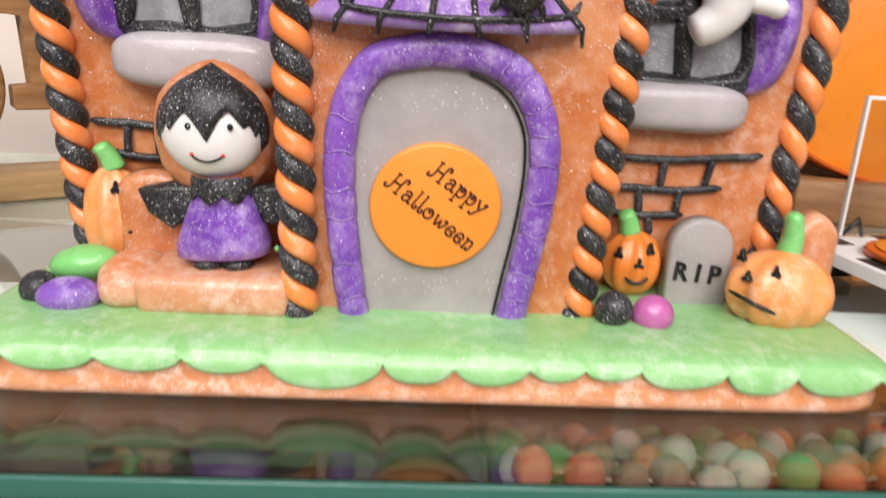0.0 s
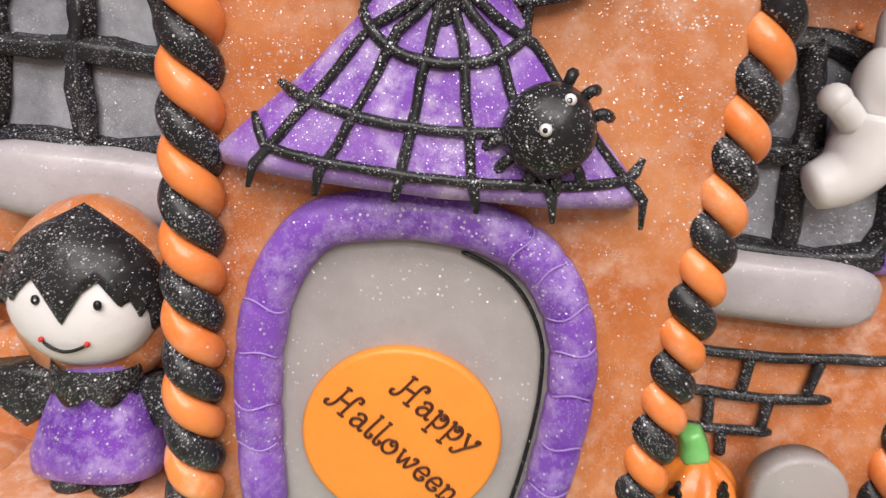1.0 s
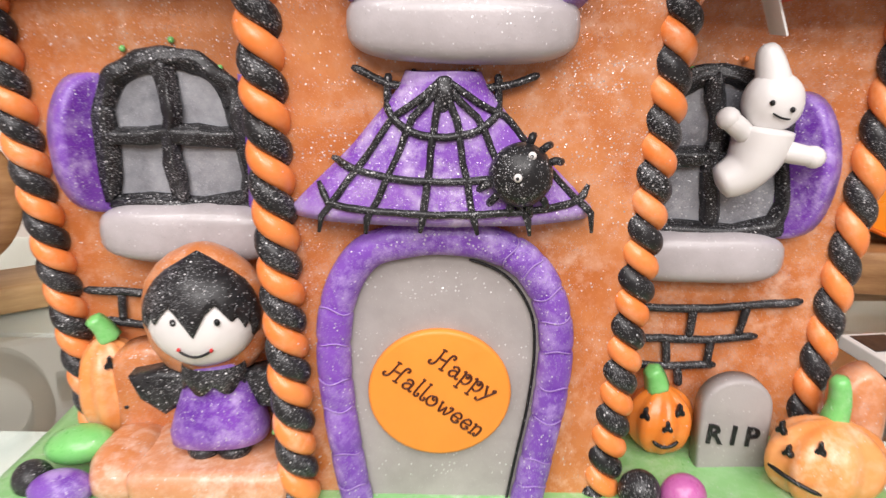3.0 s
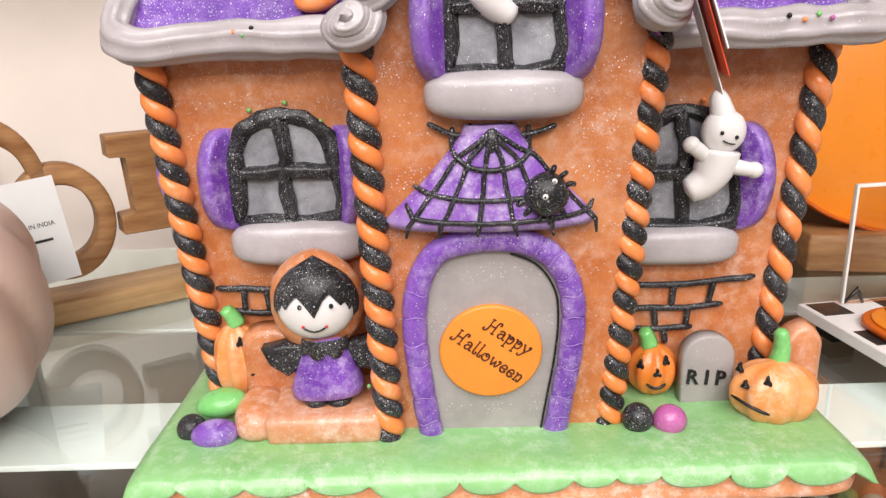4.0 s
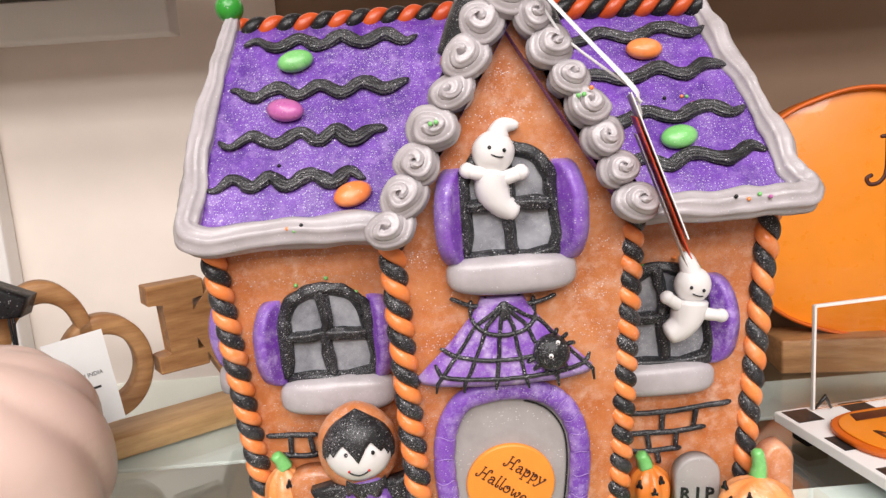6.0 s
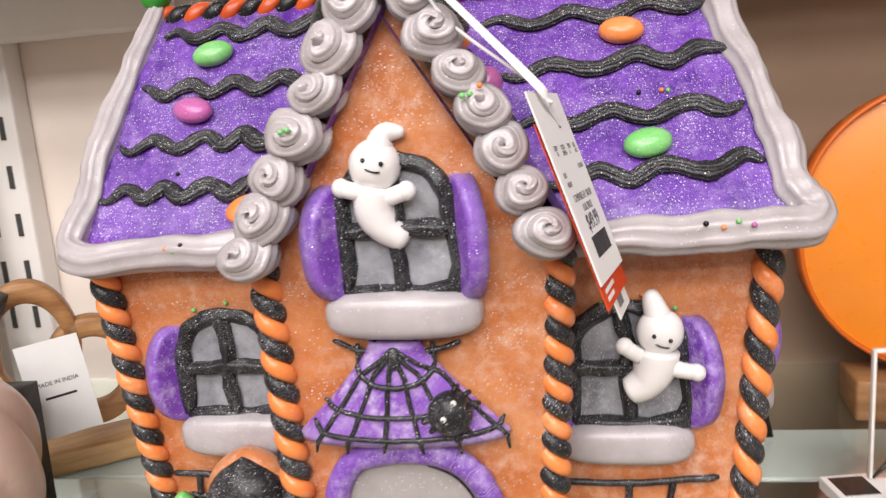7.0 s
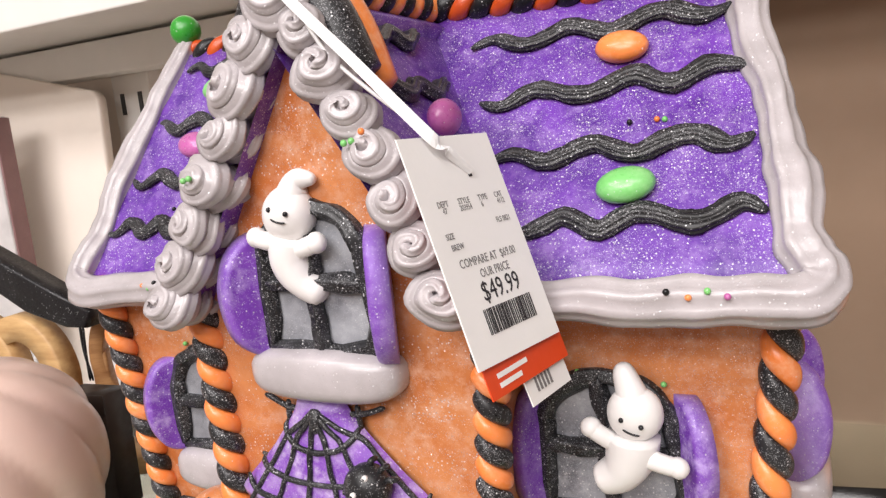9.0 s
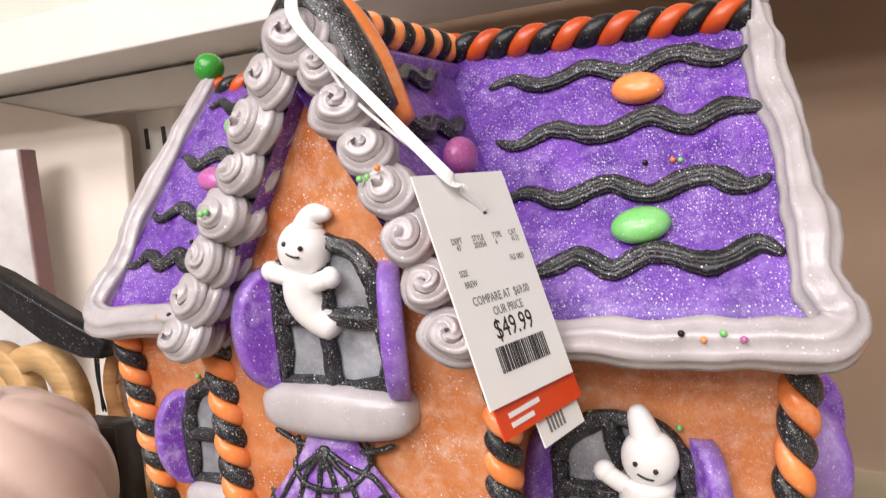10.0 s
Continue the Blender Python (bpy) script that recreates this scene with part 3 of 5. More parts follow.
for u in (-0.76, -0.46, -0.12, 0.2, 0.53, 0.95):
    pts = [awning_at(u * min(1.0, 0.12 + (0.95 - float(t)) / 0.3), float(t), 0.0008) for t in np.linspace(0.95, -0.03, 20)]
    pts.append(pts[-1] + Vector((-0.001 if u < 0 else 0.001, 0.0005, -0.0035 - 0.003 * abs(u))))
    part("web_strand", wobble(tube(pts, 0.0012, 8), 0.0005, 150, u + 3), BLACK, house, "black glittered icing strand")
part("web_knot", wobble(ball(awning_at(0, 0.86), (0.0042, 0.0028, 0.0055), 10, 14), 0.0012, 220), BLACK, house, "black glittered icing knot")
for pts in (((-0.04, 0, 0.189), (-0.028, 0, 0.1835), (-0.012, 0, 0.1815)), ((0.0205, 0, 0.1868), (0.008, 0, 0.183), (-0.008, 0, 0.1815)), ((-0.021, 0, 0.188), (-0.016, 0, 0.183), (-0.012, 0, 0.1785)), ((0.0, 0, 0.188), (-0.005, 0, 0.183), (-0.009, 0, 0.1785)), ((-0.0285, 0, 0.187), (-0.0285, 0, 0.177), (-0.026, 0, 0.172)), ((0.007, 0, 0.187), (0.0075, 0, 0.177), (0.004, 0, 0.172))):
    pts = [Vector((p.x, front_y(p.z) - 0.004, p.z)) for p in smooth_path(pts, 6)]
    part("web_strand", wobble(tube(pts, 0.0013, 8), 0.0004, 150, 1), BLACK, house, "black glittered icing strand")

spider = new("spider")
spider.parent = house
spider["label"] = "round black spider with white bead eyes"
part("body", wobble(ball((0.0146, 0.0185, 0.1562), (0.0104, 0.0088, 0.0104), 14, 20), 0.0004, 200), BLACK, spider)
for x, y, z in ((0.0128, 0.0098, 0.1568), (0.0173, 0.0128, 0.1632)):
    eye = part("eye", ball((x, y, z), 0.0014, 8, 12), WHITE, spider, "white bead eye")
    part("pupil", ball((x - 0.0002, y - 0.0011, z), 0.0006, 6, 8), BLACK_PLAIN, eye)
for a in (20, 48, 75, 200, 225, 255, 285, 310):
    c, s = math.cos(radians(a)), math.sin(radians(a))
    o = Vector((0.0146, 0.0205, 0.1562))
    part("leg", wobble(tube(smooth_path([o + Vector((c * 0.008, 0, s * 0.008)), o + Vector((c * 0.0115, -0.0025, s * 0.0115 + 0.0008)), o + Vector((c * 0.0145, 0.001, s * 0.0138 - 0.001))], 4), 0.0013, 7), 0.0003, 200, a), BLACK, spider)


# windows
def shutter(win, m, wide, za, zb, seed):
    """A thick half-round shutter that stands open from its hinge side."""
    n = 20
    outl = [(0, za)] + [(wide * math.sin(math.pi * k / n) ** 0.7, za + (zb - za) * (0.5 - 0.5 * math.cos(math.pi * k / n))) for k in range(1, n)] + [(0, zb)]
    bm = slab(outl, -0.001, 0.0075, 0.003, steps=4, place=m)
    part("shutter", wobble(bm, 0.0006, 70, seed), PURPLE, win, "thick purple sugared shutter standing open")


def window_at(cx, w, z0, z1, y_of, shutters, sill, seed):
    win = new("window")
    win.parent = house
    win["label"] = "arched grey window with black glittered bars"
    x0, x1, spring = cx - w / 2, cx + w / 2, z0 + (z1 - z0) * 0.62
    y = y_of((z0 + z1) / 2)
    out = arch(x0, x1, z0, z1, spring)
    part("pane", slab(out, y - 0.002, y + 0.002, 0.0006), PANE, win, "", False)
    loop = smooth_path([(a, y - 0.003, b) for a, b in out] + [(x0, y - 0.003, z0)], 3)
    part("frame", wobble(tube(loop, 0.0042, 16, 5, 0.16, up=(0, 1, 0)), 0.0018, 110, seed), BLACK, win)
    zc = z0 + (z1 - z0) * 0.46
    for pts in ([(cx - 0.003, y - 0.0035, z1), (cx + 0.001, y - 0.0045, zc + 0.01), (cx - 0.001, y - 0.0045, zc), (cx + 0.0015, y - 0.0035, z0)],
                [(x0, y - 0.0035, zc), (cx, y - 0.0042, zc + 0.001), (x1, y - 0.0035, zc)]):
        part("bar", wobble(tube(smooth_path(pts, 8), 0.0037, 16, 5, 0.16, up=(0, 1, 0)), 0.0017, 120, seed), BLACK, win)
    sx0, sx1, sz0, sz1 = sill
    part("sill", wobble(ball(((sx0 + sx1) / 2, y - 0.001, (sz0 + sz1) / 2), ((sx1 - sx0) / 2, 0.0135, (sz1 - sz0) / 2), 16, 28, 0.62), 0.0008, 45, seed), GREY, win, "fat rounded grey sill")
    for xi, xo, za, zb, tilt in shutters:
        shutter(win, pose(xi, y + 0.001, 0, 0, 0, tilt), xo - xi, za, zb, seed)
    return win


window_at(-0.0045, 0.049, 0.212, 0.2715, front_y, ((-0.0285, -0.0515, 0.2075, 0.2615, 62), (0.0205, 0.0435, 0.2065, 0.2635, -64)), (-0.0415, 0.0325, 0.190, 0.2125), 1)
window_at(-0.1178, 0.0538, 0.1325, 0.1897, wing_y, ((-0.1447, -0.1667, 0.1276, 0.184, 60), (-0.0914, -0.0734, 0.1276, 0.184, -60)), (-0.151, -0.076, 0.1075, 0.1325), 2)
window_at(0.0985, 0.056, 0.1235, 0.1855, lambda z: 0.086, ((0.1265, 0.1495, 0.118, 0.179, -58), (0.0715, 0.0515, 0.118, 0.179, 62)), (0.062, 0.1325, 0.100, 0.1225), 3)
# side windows
for sx, x in ((1, 0.17), (-1, -0.189)):
    win = new("side_window")
    win.parent = house
    win["label"] = "side window with purple shutters"
    m = pose(x, 0.165, 0.0, 0, 0, 90 * sx)
    part("pane", slab(arch(-0.024, 0.024, 0.127, 0.186, 0.165), -0.004, 0.004, 0.0006, place=m), PANE, win, "", False)
    for s in (-1, 1):
        shutter(win, m @ pose(s * 0.023, -0.001, 0, 0, 0, -55 * s), s * 0.022, 0.121, 0.179, sx + s)
    part("sill", ball((x + sx * 0.006, 0.165, 0.113), (0.0135, 0.036, 0.012), 14, 24, 0.62), GREY, win, "fat rounded grey sill")

# icing brickwork lines
def icing(points, r=0.0016, mat=BLACK, name="brick_line", seed=0.0):
    return part(name, wobble(tube(smooth_path(points, 6), r, 8), 0.0005, 110, seed), mat, house, "black icing line")


RY, LY = 0.0835, 0.0845
for pts in (((0.062, 0.0875), (0.1, 0.0865), (0.125, 0.0885), (0.1445, 0.0905)), ((0.062, 0.0735), (0.1, 0.0722), (0.1275, 0.074)), ((0.07, 0.0605), (0.09, 0.0595), (0.1105, 0.0605)),
            ((0.0985, 0.0865), (0.0975, 0.0735)), ((0.1215, 0.088), (0.119, 0.074)), ((0.1075, 0.0725), (0.1065, 0.06)), ((0.088, 0.0725), (0.089, 0.0605)), ((0.094, 0.0595), (0.0955, 0.05))):
    icing([(x, RY, z) for x, z in pts], 0.0019, seed=pts[0][0] * 40)
for pts in (((-0.165, 0.0915), (-0.148, 0.091), (-0.1315, 0.0898)), ((-0.157, 0.078), (-0.142, 0.076), (-0.1315, 0.0765)), ((-0.1365, 0.0898), (-0.135, 0.076)), ((-0.149, 0.0905), (-0.15, 0.077))):
    icing([(x, LY, z) for x, z in pts], 0.0019, seed=pts[0][0] * 40)


# main roof
def roof_y(z, x=-1.0):
    """The two roof slopes differ a little in pitch."""
    return 0.0805 + 0.77 * (z - 0.2571) if x > 0 else 0.084 + 0.672 * (z - 0.2572)


def roof_panel(name, outer, inner, seed):
    rows = []
    nrm = Vector((0, -0.83, 0.557))
    for lift in (0.0, -0.012):
        for t in np.linspace(0, 1, 12):
            z = 0.228 + 0.13 * float(t)
            xo = outer(float(t))
            rows.append([Vector((xo + (inner - xo) * s, roof_y(z, outer(0)), z)) + nrm * (lift + 0.0016 * noise.noise((s * 5, z * 30, seed))) for s in np.linspace(0, 1, 14)])
        if lift == 0.0:
            top = rows[:]
            rows = []
    return part(name, grid(top + rows[::-1], closed_v=True), PURPLE_ROOF, house, "purple sugared roof slope")


left_edge = lambda t: -0.192 + 0.019 * t ** 2
right_edge = lambda t: 0.179 - 0.027 * t ** 1.25
roof_l = roof_panel("roof_left", left_edge, -0.002, 2.0)
roof_r = roof_panel("roof_right", right_edge, -0.002, 5.0)
back = grid([[Vector((x, 0.163 + 0.1 * (1 - t), 0.23 + 0.126 * t)) for x in (-0.19 + 0.018 * t, -0.09, 0.0, 0.09, 0.182 - 0.026 * t)] for t in np.linspace(0, 1, 5)])
part("roof_back", back, PURPLE_ROOF, house)
for x, n in ((-0.185, 0), (0.1625, 1)):
    part("side_gable", grid([[Vector((x, 0.08, 0.23)), Vector((x, 0.245, 0.23))], [Vector((x * 0.95, 0.155, 0.355)), Vector((x * 0.95, 0.165, 0.355))]]), GINGER, house, "", False)


def trim(points, name, seed, size=0.0082, low=0.86):
    bm = tube(smooth_path(points, 12), lambda s: size * (low + (1.06 - low) * min(1.0, 1.8 * s)) * (1 + 0.16 * noise.noise((s * 26, seed, 0))), 28, 7, 0.11)
    return part(name, wobble(bm, 0.0032, 36, seed), GREY, house, "grey piped icing along the roof edge")


NV = Vector((0, -0.83, 0.557)) * 0.002
trim([(-0.1725, 0.1575, 0.3665)] + [(left_edge(t), roof_y(0.228 + 0.13 * t), 0.228 + 0.13 * t) for t in (1.0, 0.8, 0.62, 0.45, 0.28, 0.13)] + [(-0.1935, roof_y(0.233), 0.2335), (-0.184, roof_y(0.2285) - 0.004, 0.2285), (-0.15, roof_y(0.2285) - 0.004, 0.2275), (-0.11, roof_y(0.2285) - 0.004, 0.2285), (-0.072, roof_y(0.2285) - 0.006, 0.2275)], "roof_trim", 3.0, 0.0084, 0.5)
trim([(0.1535, 0.157, 0.366)] + [(right_edge(t), roof_y(0.228 + 0.13 * t, 1), 0.228 + 0.13 * t) for t in (1.0, 0.8, 0.62, 0.45, 0.28, 0.13)] + [(0.181, roof_y(0.233, 1), 0.2335), (0.172, roof_y(0.2285, 1) - 0.004, 0.2285), (0.14, roof_y(0.2285, 1) - 0.004, 0.2275), (0.105, roof_y(0.2285, 1) - 0.004, 0.2265), (0.068, roof_y(0.2285, 1) - 0.006, 0.2285)], "roof_trim", 8.0, 0.0081)
for x in (-0.188, 0.18):
    part("eave_corner", ball((x * 0.98, 0.083, 0.225), (0.014, 0.012, 0.005), 8, 14, 0.6), PURPLE, house, "purple eave under the trim")


def roof_wave(xa, xb, z, count, parent, seed, dz=0.0):
    pts = []
    n = count * 12
    for i in range(n + 1):
        t = i / n
        zz = z + dz * t + 0.0029 * math.sin(2 * math.pi * count * t + seed + 1.1 * noise.noise((t * 3.0, seed + 4, 2))) * (1 + 0.3 * noise.noise((t * 6, seed, 0)))
        pts.append(Vector((xa + (xb - xa) * t + 0.0012 * noise.noise((t * 9, seed, 8)), roof_y(zz, xa), zz)) - Vector((0, 0.83, -0.557)) * 0.0018)
    part("icing_wave", wobble(tube(pts, lambda s: 0.0046 * min(1.0, 0.45 + 3.0 * s, 0.35 + 5.0 * (1 - s)) * (0.78 + 0.3 * s) * (1 + 0.22 * noise.noise((s * 14, seed, 1))), 40, 10, 0.1, up=(0, -0.8, 0.6), flat=0.72), 0.0008, 150, seed), BLACK, parent, "wavy black glittered icing")


for i, (xa, xb, z) in enumerate(((-0.163, -0.046, 0.345), (-0.171, -0.054, 0.3125), (-0.177, -0.07, 0.2825), (-0.182, -0.085, 0.257))):
    roof_wave(xa, xb, z, 4, roof_l, i * 1.3)
for i, (xa, xb, z) in enumerate(((0.028, 0.151, 0.334), (0.039, 0.158, 0.3062), (0.048, 0.16, 0.279), (0.058, 0.165, 0.2515))):
    roof_wave(xa, xb, z, 3, roof_r, math.pi * i, 0.004)


def roof_candy(x, z, mat, parent, tilt=0, r=(0.0122, 0.0065, 0.0084)):
    rot = pose(0, 0, 0, -50, 0, 0).to_3x3() @ pose(0, 0, 0, 0, tilt, 0).to_3x3()
    part("candy", ball(Vector((x, roof_y(z, x), z)) + Vector((0, -0.83, 0.557)) * 0.004, r, 12, 18, rot=rot), mat, parent, "smooth sugar-coated candy")


roof_candy(-0.128, 0.331, GREEN_CANDY, roof_l, -20)
roof_candy(-0.1345, 0.299, MAGENTA, roof_l, 15)
roof_candy(-0.093, 0.2455, ORANGE, roof_l, -25)
roof_candy(0.105, 0.3235, ORANGE, roof_r, 5)
roof_candy(0.112, 0.2655, GREEN_CANDY, roof_r, -12)

# the tower's steep gable
AP, EL, ER = Vector((-0.002, 0, 0.356)), Vector((-0.0795, 0, 0.23)), Vector((0.0745, 0, 0.232))
for side_name, e in (("gable_roof_left", EL), ("gable_roof_right", ER)):
    d = (AP - e)
    nrm = Vector((d.z, 0, -d.x)).normalized() * (1 if e.x > 0 else -1)
    if nrm.z < 0:
        nrm = -nrm
    rows = []
    for lift in (0.0, -0.013):
        blockrows = [[e + d * float(t) + nrm * lift + Vector((0, float(y), 0)) for y in np.linspace(0.0165, 0.165, 8)] for t in np.linspace(0, 1, 10)]
        rows = rows + (blockrows if lift == 0 else blockrows[::-1])
    g = part(side_name, grid(rows, closed_v=True), PURPLE_ROOF, house, "steep purple gable roof slope")
    for a, y0, y1 in ((0.86, 0.052, 0.115), (0.66, 0.045, 0.111), (0.42, 0.036, 0.075)):
        n = 26
        pts = [e + d * (a + 0.02 * math.sin(2 * math.pi * 2.4 * i / n)) + nrm * 0.002 + Vector((0, y0 + (y1 - y0) * i / n, 0)) for i in range(n + 1)]
        part("icing_wave", wobble(tube(pts, 0.0036, 24, 6, 0.16), 0.0006, 140, a), BLACK, g, "wavy black glittered icing")
    if e.x > 0:
        part("candy", ball(e + d * 0.545 + nrm * 0.004 + Vector((0, 0.08, 0)), (0.007, 0.011, 0.0085), 12, 18), MAGENTA, g, "smooth sugar-coated candy")


# piped rosettes
def rosette_mesh():
    pts, n = [], 110
    for i in range(n + 1):
        t = i / n
        a = 2 * math.pi * 4.3 * t
        if t < 0.45:
            q = t / 0.45
            r, y = 0.0005 + 0.0078 * q ** 0.8, -0.008 + 0.01 * q
        else:
            q = (t - 0.45) / 0.55
            r, y = 0.0083 - 0.0075 * q, 0.002 + 0.024 * q
        pts.append(Vector((r * math.cos(a), y, r * math.sin(a))))
    bm = tube(pts, lambda s: (0.003 + 0.0026 * min(1.0, s / 0.4)) * (1 - 0.55 * max(0.0, (s - 0.45) / 0.55)), 27, 8, 0.12, up=(0, 1, 0))
    wobble(bm, 0.0017, 75)
    me = bpy.data.meshes.new("rosette")
    bmesh.ops.recalc_face_normals(bm, faces=bm.faces[:])
    for f in bm.faces:
        f.smooth = True
    bm.to_mesh(me)
    bm.free()
    me.materials.append(GREY)
    return me


ROSE = rosette_mesh()
LEFT_ROSES = [(-0.0705, 0.2335), (-0.0615, 0.2505), (-0.0525, 0.267), (-0.0428, 0.284), (-0.0325, 0.3015), (-0.0245, 0.3192), (-0.0148, 0.3368)]
RIGHT_ROSES = [(0.0618, 0.2395), (0.0533, 0.2568), (0.0456, 0.2732), (0.0374, 0.2907), (0.029, 0.3058), (0.0203, 0.3223), (0.0124, 0.3378)]
for side_n, roses, yy in ((0, LEFT_ROSES, 0.011), (1, RIGHT_ROSES, 0.0075)):
    for i, (x, z) in enumerate(roses):
        ro = new("icing_rosette", ROSE)
        ro.parent = house
        s = (0.93 if side_n else 1.0) + 0.07 * math.sin(i * 2.7 + side_n)
        ro.matrix_basis = pose(x, yy + 0.0012 * i, z, -22 if side_n else -14, 14 if side_n else -22, 0 if side_n else -8) @ Matrix.Diagonal((s * (1.0 if side_n else 1.1), s, s * 0.83, 1)) @ pose(0, 0, 0, 0, 67 * i + 90 * side_n, 0)
        if i == 0:
            ro["label"] = "grey piped icing rosette"
ro = new("icing_rosette", ROSE)
ro.parent = house
ro.matrix_basis = pose(-0.001, 0.018, 0.3505, -15, 10, 0) @ Matrix.Diagonal((1.12, 1.1, 1.0, 1))

# ridge ropes, saddle bands, bead
RIDGE = ((ORANGE_DEEP, "orange_strand"), (BLACK_PLAIN, "black_strand"))
twisted("ridge_rope", (-0.166, 0.158, 0.3585), (-0.002, 0.158, 0.3605), 0.0085, 0.024, house, RIDGE, "twisted orange and black candy ridge", 0.0)
twisted("ridge_rope", (-0.002, 0.158, 0.3605), (0.1525, 0.155, 0.355), 0.0085, 0.024, house, RIDGE, "twisted orange and black candy ridge", 1.0)
twisted("ridge_rope", (-0.002, 0.05, 0.36), (-0.002, 0.156, 0.3605), 0.009, 0.02, house, ((ORANGE, "orange_strand"), (BLACK_PLAIN, "black_strand")), "twisted orange and black candy ridge", 0.5)
for y, mat, low, nm in ((0.03, BLACK, 0.318, "black_band"), (0.046, ORANGE, 0.314, "orange_band")):
    w = 0.0265
    pts = smooth_path([(-0.002 - w, y, low), (-0.002 - w * 0.62, y, 0.343), (-0.002, y, 0.364), (-0.002 + w * 0.62, y, 0.343), (-0.002 + w, y, low)], 8)
    part(nm, tube(pts, 0.0105 if mat is BLACK else 0.0088, 14, up=(0, 1, 0)), mat, house, "thick candy band over the gable peak")
part("ridge_bead", ball((-0.1735, 0.157, 0.3735), 0.0096, 14, 20), GREEN_DARK, house, "shiny dark green bead on the ridge end")


# ---- figures and sweets on the house ----
def ghost(name, head, hr, tip, body, arms, y, tail_r, eyes, parent):
    """A little white ghost: one mesh."""
    bm = ball((head[0], y, head[1]), (hr, hr * 0.85, hr), 14, 20)
    tube(smooth_path([(head[0], y, head[1]), (head[0] + (tip[0] - head[0]) * 0.15, y, head[1] + hr * 0.6), ((head[0] + tip[0]) / 2 - 0.001, y, (head[1] + hr + tip[1]) / 2 + 0.001), (tip[0], y, tip[1])], 6), lambda s: 0.0076 * (1 - s) ** 0.75 + 0.0014, 12, bm=bm, taper=False)
    tube(smooth_path([(a, y + 0.001, b) for a, b in body], 6), lambda s: tail_r[0] * (1 - s ** 2.2) + tail_r[1] * s ** 2.2, 16, bm=bm)
    for (a0, b0), (a1, b1) in arms:
        tube(smooth_path([(a0, y - 0.002, b0), ((a0 + a1) / 2, y - 0.004, (b0 + b1) / 2), (a1, y - 0.004, b1)], 4), lambda s: 0.0042 - 0.0004 * s, 12, bm=bm)
        ball((a1, y - 0.004, b1), 0.0044, 8, 12, bm=bm)
    wobble(bm, 0.0005, 90)
    for ex, ez in eyes:
        ball((ex, y - hr * 0.8, ez), 0.0011, 6, 8, bm=bm, mat=1)
    cx, cz = sum(e[0] for e in eyes) / 2, sum(e[1] for e in eyes) / 2
    tilt = (eyes[1][1] - eyes[0][1]) / (eyes[1][0] - eyes[0][0])
    tube([(cx + dx, y - hr * 0.83, cz - 0.0042 + 60 * dx * dx + tilt * dx) for dx in np.linspace(-0.0033, 0.0033, 9)], 0.00045, 6, bm=bm, mat=1)
    return part(name, bm, [WHITE, BLACK_PLAIN], parent, "small smiling white clay ghost")


ghost("ghost_figure", (-0.0111, 0.2692), 0.0118, (0.0032, 0.2822), [(-0.0112, 0.2602), (-0.0128, 0.25), (-0.0085, 0.241), (0.0005, 0.2345)], (((-0.016, 0.2575), (-0.0262, 0.2605)), ((-0.008, 0.2545), (0.0028, 0.2575))), 0.0245, (0.0102, 0.0042), ((-0.014, 0.2722), (-0.0063, 0.2702)), house)
ghost("ghost_figure", (0.1138, 0.1758), 0.0115, (0.1088, 0.197), [(0.1125, 0.1665), (0.111, 0.1575), (0.1065, 0.1495), (0.097, 0.1438)], (((0.1045, 0.1635), (0.0962, 0.17)), ((0.1175, 0.158), (0.1303, 0.1558))), 0.069, (0.0112, 0.0058), ((0.1099, 0.1762), (0.1176, 0.1738)), house)

# the cloaked figure on the step: one mesh of plain shapes
bm = bmesh.new()
HC = Vector((-0.1008, 0.045, 0.0952))
hood = []
for z, w, dpt in ((0.07, 0.012, 0.008), (0.073, 0.0175, 0.0105), (0.08, 0.0225, 0.0125), (0.09, 0.0248, 0.0135), (0.1, 0.0245, 0.0135), (0.108, 0.0222, 0.013), (0.1138, 0.0178, 0.011), (0.1185, 0.0122, 0.0085), (0.1215, 0.006, 0.0055), (0.1228, 0.001, 0.001)):
    hood.append([Vector((-0.102 + w * math.cos(t), 0.0535 + dpt * math.sin(t), z)) for t in np.linspace(0, 2 * math.pi, 30, endpoint=False)])
grid(hood, closed_u=True, bm=bm, mat=2)
ball(HC, (0.0205, 0.0135, 0.0188), 18, 26, bm=bm, mat=0)
HX, HY, HZ = 0.0222, 0.0152, 0.0212
n = 90
edge = [(-1.0, -0.5), (-0.8, -0.45), (-0.66, -0.3), (-0.58, -0.02), (-0.52, -0.14), (-0.44, 0.1), (-0.37, -0.04), (-0.21, 0.34), (-0.12, 0.2), (0.02, -0.2), (0.13, 0.22), (0.23, 0.38), (0.37, 0.04), (0.44, 0.12), (0.52, -0.14), (0.58, -0.02), (0.66, -0.3), (0.8, -0.45), (1.0, -0.5)]
rows = []
for i in range(n + 1):
    u = -1 + 2 * i / n
    low = float(np.interp(u, [e[0] for e in edge], [e[1] for e in edge]))
    a = u * radians(118)
    row = []
    for k in range(9):
        s = low + (1 - low) * k / 8
        ph = math.asin(max(-1, min(1, s)))
        grow = 1.0 if k else 0.93
        row.append(HC + Vector((math.sin(a) * math.cos(ph) * HX * grow, -math.cos(a) * math.cos(ph) * HY * grow, s * HZ + 0.0015 + (0.004 if k == 8 else 0))))
    rows.append(row)
grid(rows, bm=bm, mat=1)
